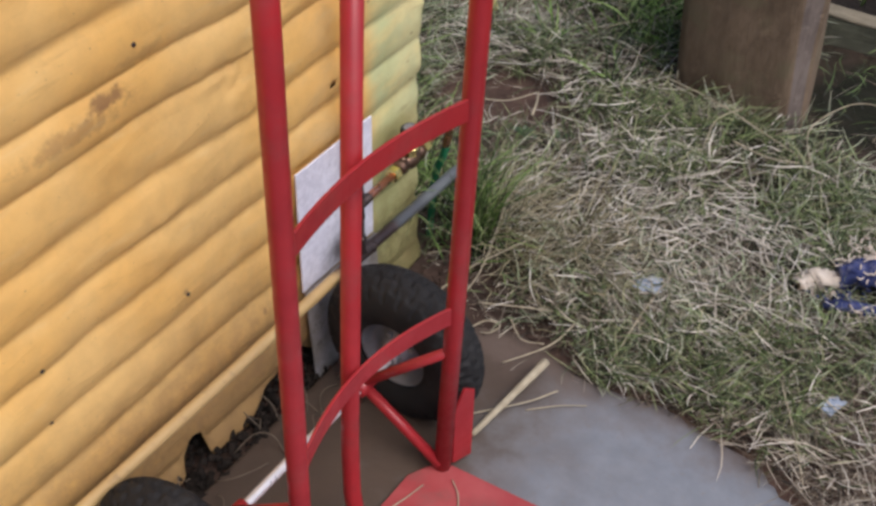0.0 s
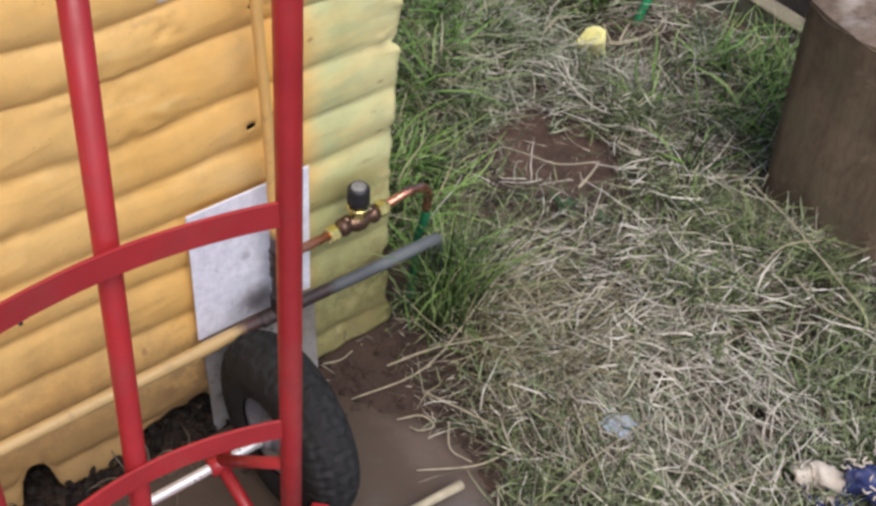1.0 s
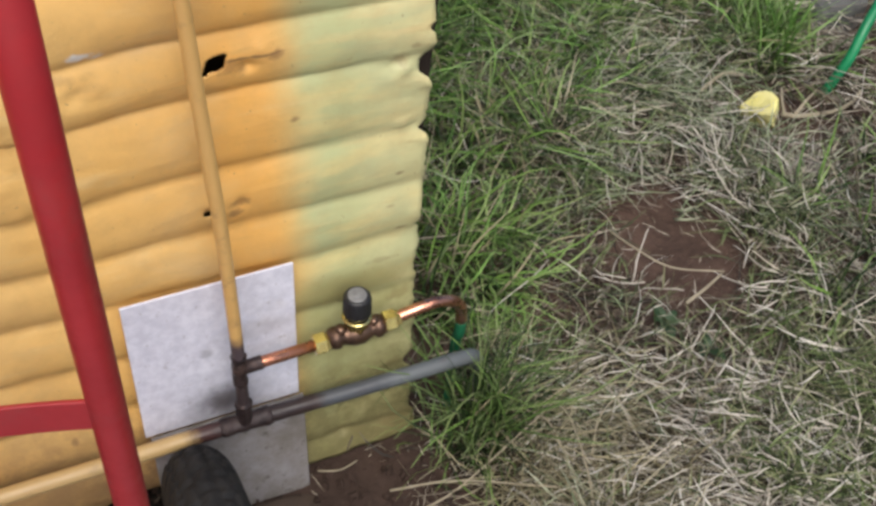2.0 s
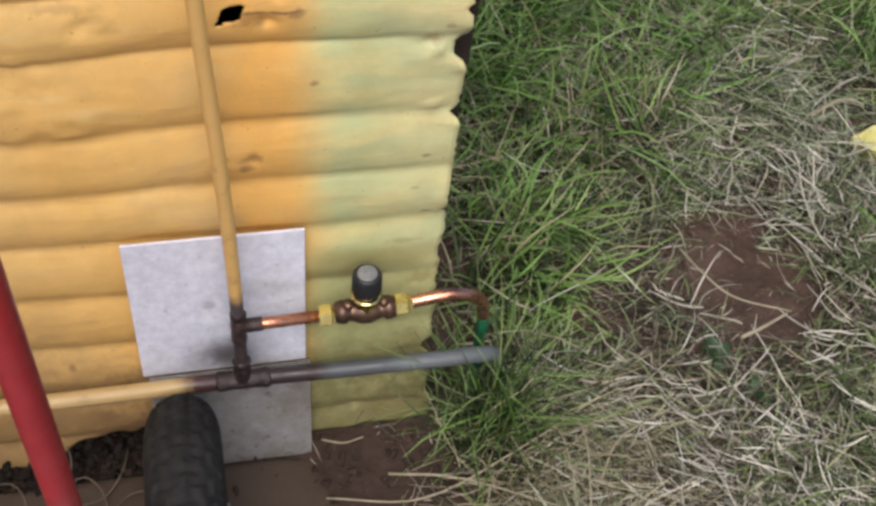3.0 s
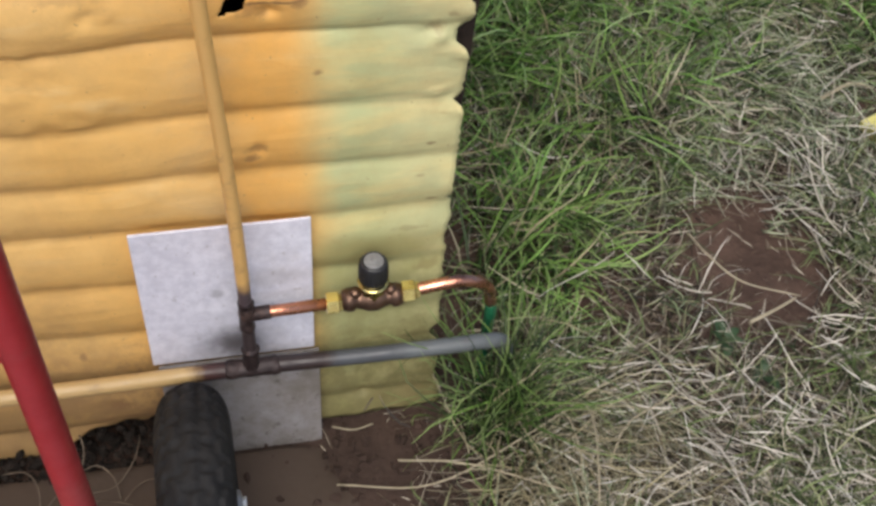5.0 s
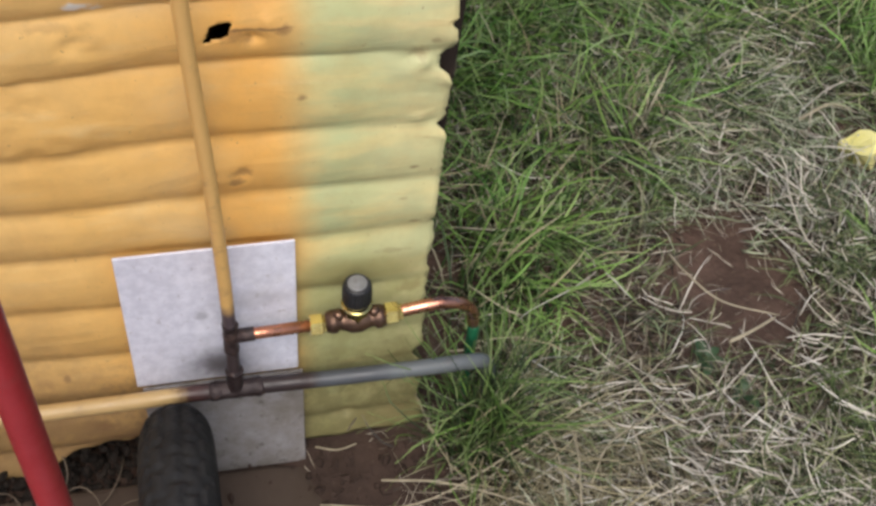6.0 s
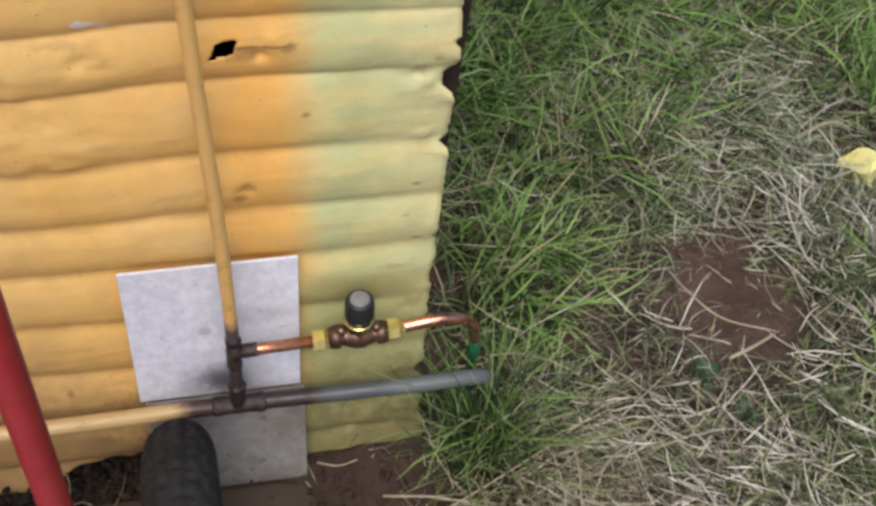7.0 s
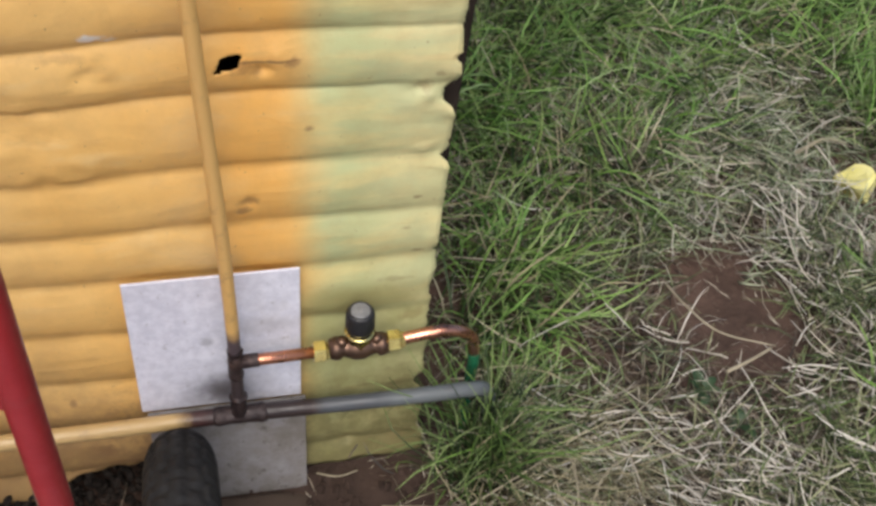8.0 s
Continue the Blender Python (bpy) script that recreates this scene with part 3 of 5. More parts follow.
def ribbed(name, along, at, lo, hi, height, material, label, kind_of="wall"):
    """A plain corrugated wall with ribs lying level; along: 'x' or 'y'."""
    verts, zs = [], np.arange(-0.02, height, 0.012)
    for s in (lo, hi):
        for z in zs:
            d = 0.008 * math.sin(2 * math.pi * z / 0.0762)
            verts.append((s, at + d, z) if along == "x" else (at + d, s, z))
    n = len(zs)
    ob = solid(name, verts, [(j, n + j, n + j + 1, j + 1) for j in range(n - 1)], material)
    ob.modifiers.new("thickness", "SOLIDIFY").thickness = 0.002
    return tagged(ob, label, kind_of, kind="structure")


# near-black strip added to stand in for the shaded gap behind the sheet
bm = box((-0.048, 1.318, 0.0), (-0.016, 1.334, 1.97), 0.003, 2)
for v in bm.verts:
    v.co.y += 0.046 * v.co.z if v.co.y > 1.326 else 0
tagged(part("corner_stud", bm, GAP_DARK), "added near-black strip for the shaded gap behind the free end of the iron sheet", "stud")
ribbed("wall_north", "x", 1.315, -2.0, -0.012, 1.98, SHED_IRON, "end wall of the shed in corrugated iron")
ribbed("wall_west", "y", -2.01, -1.5, 1.31, 1.98, SHED_IRON, "back wall of the shed in corrugated iron")
ribbed("wall_south", "x", -1.51, -2.0, -0.012, 1.98, SHED_IRON, "far end wall of the shed in corrugated iron")
tagged(part("roof", box((-2.05, -1.55, 1.985), (0.02, 1.37, 2.01), 0.004), SHED_IRON), "flat sheet iron roof of the shed", "roof", kind="structure")
for n_y, n_z in ((0.582, 0.388), (0.580, 0.297), (0.791, 0.718), (0.814, 0.333)):
    x0 = crest(n_y, n_z)
    nail = turned("nail", [(-0.004, 0.002), (0.0006, 0.003), (0.002, 0.0026), (0.0026, 0.0012)], "Z", (0, 0, 0), SOLDER, sides=10)
    nail.matrix_world = pose(x0, n_y, n_z, 0, 90, 0)
    tagged(nail, "rusty nail head in the iron wall", "nail", "nails in the wall")

# ---- boards behind the pipes ----
upper = box((-0.0016, -0.088, -0.110), (0.0016, 0.088, 0.110), 0.0008, 2)
tile = part("heat_shield_board", upper, BOARD)
tile.data.transform(Matrix.Translation((0.0, 1.119, 0.282)))
tile.location.x = 0.0135
tagged(tile, "pale grey cement board scorched beside the solder joint", "board")
low_bm = box((-0.0018, 1.036, -0.012), (0.0018, 1.212, 0.166), 0.0008, 2)
low = part("lower_board", low_bm, DIRTY_SHADED_BOARD)
for v in low.data.vertices:
    v.co.x += 0.012 * (0.166 - v.co.z) / 0.178
low.location.x = 0.014
tagged(low, "dirty grey cement board standing on the soil", "board")

# ---- pipework ----
PX = 0.043
pipes = root("pipework", (PX, 1.136, 0.19), "soldered copper pipes with a stop valve fixed along the iron wall", "pipes")
bar("riser_pipe", smooth_line([(PX, 1.136, 0.19), (PX + 0.001, 1.135, 0.34), (PX + 0.002, 1.131, 0.50), (PX + 0.001, 1.122, 0.70), (PX, 1.118, 0.9), (PX, 1.118, 1.7)]), 0.0068, RISER, pipes, "copper pipe burnt dark below and painted yellow above")
bar("lower_pipe", smooth_line([(0.040, -0.9, 0.186), (0.041, 0.5, 0.182), (0.042, 0.95, 0.185), (PX, 1.136, 0.188), (PX + 0.001, 1.25, 0.186), (PX + 0.001, 1.355, 0.184), (0.041, 1.395, 0.180), (0.033, 1.420, 0.160), (0.020, 1.432, 0.09), (0.018, 1.434, 0.0)]), 0.0092, LOWER, pipes, "pipe painted yellow, scorched at the joint, then grey")


def joint(name, a, b, radius, label=""):
    """A soldered fitting: a collar at either end and lumps of solder."""
    a, b = Vector(a), Vector(b)
    v, f = tube([a.lerp(b, i / 24) for i in range(25)], lambda u: radius * (0.93 + 0.10 * math.exp(-((min(u, 1 - u) - 0.12) / 0.07) ** 2) - 0.25 * max(0.0, 1 - min(u, 1 - u) / 0.05)), 20)
    solid(name, [q + noise.noise_vector(q * 130) * 0.0013 for q in v], f, SOLDER, pipes, label)


joint("tee_joint", (PX, 1.106, 0.1875), (PX, 1.168, 0.1875), 0.0112, "burnt tee fitting")
joint("tee_neck", (PX, 1.136, 0.19), (PX, 1.136, 0.226), 0.0094)
joint("branch_joint", (PX, 1.1355, 0.258), (PX, 1.1355, 0.310), 0.0084)
bar("branch_pipe", [(PX, 1.136, 0.284), (PX, 1.160, 0.285), (PX, 1.222, 0.287)], 0.0064, BRANCH, pipes, "bare copper pipe, part burnt")
bar("branch_socket", [(PX, 1.138, 0.284), (PX, 1.158, 0.2848), (PX, 1.160, 0.2849)], 0.0076, SOLDER, pipes)
bar("outlet_pipe", smooth_line([(PX, 1.300, 0.292), (PX, 1.326, 0.2965), (PX, 1.345, 0.2995), (PX - 0.001, 1.362, 0.2985), (PX - 0.004, 1.380, 0.288), (PX - 0.011, 1.394, 0.264), (PX - 0.022, 1.402, 0.225)]), 0.0068, COPPER, pipes, "bare copper pipe bending down into the grass")
valve = turned("valve", [(-0.033, 0.0075), (-0.0315, 0.0105), (-0.026, 0.0128), (-0.021, 0.0128), (-0.018, 0.0098), (-0.012, 0.0115), (-0.005, 0.0145), (0.005, 0.0145), (0.012, 0.0115), (0.018, 0.0098), (0.021, 0.0128), (0.026, 0.0128), (0.0315, 0.0105), (0.033, 0.0075)], "Y", (PX, 1.2655, 0.2895), BRONZE, pipes, "brown cast bronze stop valve body", 28)
turned("bonnet", [(0.0, 0.0125), (0.012, 0.012), (0.014, 0.0135), (0.020, 0.0135), (0.021, 0.010), (0.026, 0.0098)], "Z", (PX, 1.2655, 0.2945), BRASS, valve, "brass bonnet", 6, False)


turned("gland_ring", [(0.0, 0.0125), (0.001, 0.0158), (0.0032, 0.0162), (0.0042, 0.0140)], "Z", (PX, 1.2655, 0.3135), BRASS, valve, "bright ring under the knob", 28)
for way in (-1, 1):
    turned("valve_shoulder", [(-0.004, 0.0050), (-0.003, 0.0068), (0.006, 0.0064), (0.0090, 0.0045)], "Z", (PX, 1.2655 + 0.0185 * way, 0.2965), BRONZE, valve, "cast lug on the valve body", 14)


def knob_ribs(a, i):
    return 0.0007 * math.cos(24 * a) if 1 <= i <= 4 else 0


knob = turned("knob", [(0.0, 0.0125), (0.0015, 0.0142), (0.0055, 0.0148), (0.0235, 0.0145), (0.0277, 0.0138), (0.0295, 0.0122), (0.0295, 0.0108), (0.0287, 0.0102)], "Z", (PX, 1.2655, 0.3200), BLACK, valve, "black ribbed plastic knob", 72, True, knob_ribs)
disc = turned("knob_disc", [(0.0, 0.0101), (0.0012, 0.0101), (0.0018, 0.009), (0.0018, 0.004), (0.0024, 0.003)], "Z", (PX, 1.2655, 0.3487), DIAL, valve, "dusty grey disc on top of the knob", 36, False)


def hex_nut(centre):
    verts = [(-0.0095, 0.0085), (-0.0085, 0.0122), (0.004, 0.0122), (0.0055, 0.0098), (0.0095, 0.0092), (0.0098, 0.0072)]
    return turned("hex_nut", verts, "Y", centre, BRASS, valve, "yellow brass nut", 6, False)


hex_nut((PX, 1.2258, 0.2868))
hex_nut((PX, 1.3045, 0.2925))
bar("hose_tail", smooth_line([(PX - 0.0215, 1.4020, 0.225), (PX - 0.030, 1.406, 0.195), (PX - 0.048, 1.412, 0.14), (PX - 0.060, 1.416, 0.0)]), 0.0066, TEAL, pipes, "green plastic hose pushed over the copper end")
keep_place(pipes)
for child in valve.children:
    child.matrix_parent_inverse = Matrix.Identity(4)

# ---- hand truck ----
truck = root("hand_truck", (0.30, 0.83, 0.0), "red steel hand truck with pneumatic tyres standing by the wall", "hand truck")
RY, LY, RX = 0.989, 0.671, 0.302
R_TUBE = 0.0125
bar("rail", [(0.294, 0.991, 0.010), (0.306, 0.989, 0.33), (0.323, 0.986, 0.8), (0.336, 0.984, 1.18)], R_TUBE, RED, truck, sides=20)
bar("rail", [(0.300, 0.669, 0.010), (0.302, 0.671, 0.33), (0.305, 0.673, 0.8), (0.307, 0.676, 1.18)], R_TUBE, RED, truck, sides=20)
bar("handle", smooth_line([(0.336, 0.984, 1.18), (0.33, 0.975, 1.22), (0.30, 0.93, 1.245), (0.285, 0.83, 1.25), (0.285, 0.73, 1.245), (0.30, 0.685, 1.22), (0.307, 0.676, 1.18)]), R_TUBE, RED, truck, sides=20)
bar("centre_tube", [(0.272, 0.821, 0.008), (0.258, 0.823, 0.10), (0.2565, 0.8245, 0.20), (0.274, 0.837, 0.99)], R_TUBE * 0.95, RED, truck, sides=20)


def bowed_bar(z, bow, tall=0.030, thick=0.004):
    """A flat bar from rail to rail, bowed back round the load."""
    verts, faces, n = [], [], 25
    for i in range(n):
        s = i / (n - 1)
        y = LY + (RY - LY) * s
        x = (0.300 + 0.0057 * z) * (1 - s) + (0.294 + 0.036 * z) * s - bow * math.sin(math.pi * s) ** 0.85 + 0.006
        for dx, dz in ((-thick / 2, -tall / 2), (thick / 2, -tall / 2), (thick / 2, tall / 2), (-thick / 2, tall / 2)):
            verts.append((x + dx, y, z + dz))
    for i in range(n - 1):
        for k in range(4):
            j = (k + 1) % 4
            faces.append((i * 4 + k, i * 4 + j, i * 4 + 4 + j, i * 4 + 4 + k))
    faces += [(3, 2, 1, 0), tuple((n - 1) * 4 + k for k in range(4))]
    ob = solid("cross_bar", verts, faces, RED, truck, smooth=False)
    b = ob.modifiers.new("edge", "BEVEL")
    b.width, b.segments, b.limit_method = 0.001, 2, "ANGLE"


for z, bow in ((0.330, 0.0355), (0.655, 0.0245), (0.975, 0.0220)):
    bowed_bar(z, bow)
toe = bmesh.new()
outline = [(0.262, 0.70), (0.262, 0.95), (0.282, 0.988), (0.30, 1.0), (0.50, 1.012), (0.512, 1.0), (0.512, 0.66), (0.50, 0.648), (0.30, 0.66), (0.282, 0.672)]
lowered = [toe.verts.new((x, y, 0.004)) for x, y in outline]
face = toe.faces.new(lowered)
up = bmesh.ops.extrude_face_region(toe, geom=[face])
bmesh.ops.translate(toe, vec=(0, 0, 0.005), verts=[v for v in up["geom"] if isinstance(v, bmesh.types.BMVert)])
bmesh.ops.bevel(toe, geom=toe.edges[:], offset=0.0015, segments=2, affect="EDGES")
part("toe_plate", toe, SCUFFED, truck, "scuffed red toe plate")


def plate(name, corners, thick, material, parent):
    """A flat plate with its corners given in order, thickened along its normal."""
    bm = bmesh.new()
    f = bm.faces.new([bm.verts.new(c) for c in corners])
    f.normal_update()
    n = f.normal.copy()
    ex = bmesh.ops.extrude_face_region(bm, geom=[f])
    bmesh.ops.translate(bm, vec=n * thick, verts=[v for v in ex["geom"] if isinstance(v, bmesh.types.BMVert)])
    bmesh.ops.bevel(bm, geom=bm.edges[:], offset=0.0012, segments=2, affect="EDGES")
    return part(name, bm, material, parent)


AX, AZ = 0.172, 0.128
for yy, out in ((RY, 1), (LY, -1)):
    plate("side_gusset", [(RX, yy + 0.012 * out, 0.012), (RX + 0.012, yy + 0.045 * out, 0.012), (RX + 0.012, yy + 0.045 * out, 0.150), (RX + 0.006, yy + 0.026 * out, 0.165), (RX, yy + 0.012 * out, 0.125)], 0.004, RED, truck)
    inner = yy - 0.022 * out
    bar("brace", [(RX - 0.008, yy - 0.006 * out, 0.022), (AX, inner, AZ - 0.002)], 0.0085, RED, truck, sides=12)
    bar("upper_strut", [(RX - 0.002, yy - 0.004 * out, 0.255), (AX, inner, AZ + 0.006)], 0.0075, RED, truck, sides=12)
    turned("axle_sleeve", [(-0.016, 0.0085), (-0.015, 0.0125), (0.015, 0.0125), (0.016, 0.0085)], "Y", (AX, inner, AZ), RED, truck, "", 18)
bar("axle", [(AX, 0.545, AZ), (AX, 0.56, AZ), (AX, 1.10, AZ), (AX, 1.115, AZ)], 0.0068, CHROME, truck, "bright steel axle", 16)


def tyre_profile():
    """Across the tyre: (offset from its middle, radius), from bead to bead."""
    out = []
    for i in range(45):
        a = radians(-250 + 500 * i / 44) / 2
        out.append((0.0415 * math.sin(a) * (1 + 0.06 * math.cos(2 * a)), 0.0845 + 0.0485 * math.cos(a)))
    return out


def tread(a, i):
    """Grooves between the tread blocks: zigzag ribs round the tyre and cross cuts between them."""
    s = (i - 22) / 22
    if abs(s) > 0.5:
        return -0.0008 if abs(abs(s) - 0.6) < 0.03 else 0
    zig = 0.07 * (2 * abs((a * 26 / (2 * math.pi)) % 1 - 0.5) - 0.5)
    for line in (-0.29, -0.1, 0.1, 0.29):
        if abs(s - line - zig) < 0.022:
            return -0.0050
    lane = int((s + 0.5) / 0.2)
    cut = (a * 26 / (2 * math.pi) + 0.5 * (lane % 2)) % 1
    return -0.0042 if cut < 0.2 else 0


def make_wheel(cy):
    centre = (AX, cy, AZ)
    w = turned("wheel", [(-0.032, 0.012), (-0.032, 0.020), (-0.020, 0.024), (-0.012, 0.036), (-0.010, 0.045), (-0.016, 0.0515), (-0.026, 0.0545), (-0.030, 0.0575), (-0.028, 0.0590), (-0.020, 0.0530), (0.020, 0.0530), (0.028, 0.0590), (0.030, 0.0575), (0.026, 0.0545), (0.016, 0.0515), (0.010, 0.045), (0.012, 0.036), (0.020, 0.024), (0.032, 0.020), (0.032, 0.012)], "Y", centre, RIM, truck, "small wheel with a dusty grey steel rim", 40)
    turned("tyre", tyre_profile(), "Y", centre, RUBBER, w, "worn black pneumatic tyre with block tread", 312, True, tread, False)
    turned("hub_cap", [(-0.043, 0.009), (-0.041, 0.0145), (-0.031, 0.015), (0.031, 0.015), (0.041, 0.0145), (0.043, 0.009)], "Y", centre, STEEL, w, "dull steel hub", 24)
    for k in range(4):
        a = k * math.pi / 2 + 0.5
        turned("wheel_bolt", [(-0.022, 0.0045), (-0.021, 0.0055), (0.021, 0.0055), (0.022, 0.0045)], "Y", (AX + 0.028 * math.cos(a), cy, AZ + 0.028 * math.sin(a)), STEEL, w, "", 6, False)
    return w


make_wheel(1.068)
make_wheel(0.594)
keep_place(truck)

# ---- stump ----
def stump():
    ob = root("timber_post", (0.28, 2.12, 0.03), "short weathered brown timber post standing in the grass", "post")
    foot_ring = [(0.168, 2.045), (0.275, 2.018), (0.392, 2.018), (0.425, 2.055), (0.38, 2.25), (0.30, 2.29), (0.19, 2.26), (0.15, 2.15)]
    top_ring = [(0.146, 2.022), (0.26, 2.0), (0.372, 2.02), (0.412, 2.055), (0.36, 2.24), (0.29, 2.27), (0.17, 2.24), (0.13, 2.14)]

    def ring(z, t):
        out = []
        n = len(foot_ring)
        for i in range(n):
            for s in range(6):
                f = s / 6
                a = Vector(foot_ring[i]).lerp(Vector(foot_ring[(i + 1) % n]), f)
                b = Vector(top_ring[i]).lerp(Vector(top_ring[(i + 1) % n]), f)
                p = a.lerp(b, t)
                q = noise.noise_vector(Vector((p.x * 9, p.y * 9, z * 4))) * 0.008
                w = noise.noise(Vector((p.x * 40, p.y * 40, z * 3))) * 0.003
                out.append((p.x + q.x + w, p.y + q.y + w, z))
        return out

    levels = np.linspace(-0.03, 0.430, 26)
    verts, m = [], len(foot_ring) * 6
    for z in levels:
        verts += ring(z, (z + 0.03) / 0.46)
    front, side = [], []
    for i in range(len(levels) - 1):
        for k in range(m):
            j = (k + 1) % m
            f = (i * m + k, i * m + j, (i + 1) * m + j, (i + 1) * m + k)
            (side if 13 <= k < 17 else front).append(f)
    solid("trunk", verts, front, STUMP, ob)
    solid("grey_face", verts, side, STUMP_SIDE, ob, "grey weathered face of the post")
    cap, rings = [], 7
    last = verts[-m:]
    mid = sum((Vector(v) for v in last), Vector()) / m
    for r in range(rings + 1):
        s = 1.006 - r / rings
        for v in last:
            p = mid + (Vector(v) - mid) * max(s, 0.02)
            cap.append((p.x, p.y, 0.430 + (0.006 if r else -0.004) + 0.012 * noise.noise(Vector((p.x * 22, p.y * 22, 0)))))
    faces = [(r * m + k, r * m + (k + 1) % m, (r + 1) * m + (k + 1) % m, (r + 1) * m + k) for r in range(rings) for k in range(m)]
    solid("end_grain", cap, faces, STUMP_TOP, ob, "cracked grey end grain")
    keep_place(ob)


stump()

# ---- garden bed ----
sleeper = root("garden_sleeper", (0.4, 2.43, 0.03), "low weathered timber board edging a garden bed", "garden edging")
bm = box((-0.455, 2.405, -0.05), (1.7, 2.445, 0.100), 0.004, 2)
bmesh.ops.subdivide_edges(bm, edges=[e for e in bm.edges if abs(e.verts[0].co.x - e.verts[1].co.x) > 1], cuts=40)
part("board", rough_up(bm, 0.004, 7), SLEEPER, sleeper)
bm = box((-0.457, 2.403, 0.1005), (1.7, 2.447, 0.108), 0.003, 2)
bmesh.ops.subdivide_edges(bm, edges=[e for e in bm.edges if abs(e.verts[0].co.x - e.verts[1].co.x) > 1], cuts=40)
part("bleached_edge", rough_up(bm, 0.004, 7), SLEEPER_TOP, sleeper, "sun bleached top edge")
keep_place(sleeper)
bm = box((-0.45, 2.449, 0.0), (1.7, 3.3, 0.075), 0.01, 2)
bmesh.ops.subdivide_edges(bm, edges=bm.edges[:], cuts=24, use_grid_fill=True)
tagged(part("bed_soil", rough_up(rough_up(bm, 0.02, 9), 0.012, 28), PEAT, smooth=True), "dark crumbly soil in the garden bed", "soil", kind="structure")
bm = box((-0.60, 2.30, 0.01), (-0.475, 2.41, 0.10), 0.02, 3)
bmesh.ops.subdivide_edges(bm, edges=bm.edges[:], cuts=3, use_grid_fill=True)
tagged(part("stone", rough_up(bm, 0.014, 12), STONE, smooth=True), "rough grey stone at the end of the garden edging", "stone")
hose = bar("garden_hose", smooth_line([(-0.350, 2.236, 0.035), (-0.348, 2.242, 0.055), (-0.349, 2.262, 0.10), (-0.376, 2.304, 0.150), (-0.42, 2.38, 0.18), (-0.46, 2.50, 0.13), (-0.50, 2.62, 0.05), (-0.55, 2.9, 0.045)]), 0.0085, HOSE)
tagged(hose, "green plastic garden hose lying over the board", "hose")
bm = bmesh.new()
bmesh.ops.create_icosphere(bm, subdivisions=2, radius=1)
for v in bm.verts:
    v.co = Vector((max(-0.72, min(0.72, v.co.x)) * 0.036 * (1 - 0.35 * v.co.y), max(-0.7, min(0.75, v.co.y)) * 0.031, max(-0.6, min(0.45 + 0.3 * v.co.x, v.co.z)) * 0.032))
sponge = part("foam_lump", rough_up(bm, 0.006, 25), SPONGE)
sponge.matrix_world = pose(-0.325, 2.088, 0.063, 24, -8, 25)
tagged(sponge, "torn lump of pale yellow foam on the straw", "foam")


def crumple(name, size, place, turn, material, label, category, seed, cells=14):
    """A sheet of crumpled paper or cloth."""
    verts = []
    for i in range(cells + 1):
        for j in range(cells + 1):
            u, v = i / cells - 0.5, j / cells - 0.5
            n = noise.noise_vector(Vector((u * 4, v * 4, seed))) * 0.35 + noise.noise_vector(Vector((u * 9, v * 9, seed + 9))) * 0.16
            verts.append(((u + n.x * 0.6) * size[0], (v + n.y * 0.6) * size[1], (0.5 * n.z + 0.25) * size[2]))
    faces = [(i * (cells + 1) + j, (i + 1) * (cells + 1) + j, (i + 1) * (cells + 1) + j + 1, i * (cells + 1) + j + 1) for i in range(cells) for j in range(cells)]
    ob = solid(name, verts, faces, material, smooth=False)
    ob.matrix_world = pose(*place, *turn)
    ob.modifiers.new("thickness", "SOLIDIFY").thickness = 0.0008
    return tagged(ob, label, category)


crumple("paper_scrap", (0.045, 0.034, 0.026), (0.378, 1.48, 0.040), (0, 0, 20), PAPER, "crumpled scrap of pale blue paper in the straw", "paper", 3)
crumple("paper_scrap", (0.04, 0.022, 0.018), (0.727, 1.41, 0.030), (0, 0, 70), PAPER, "crumpled scrap of pale blue paper in the straw", "paper", 8)


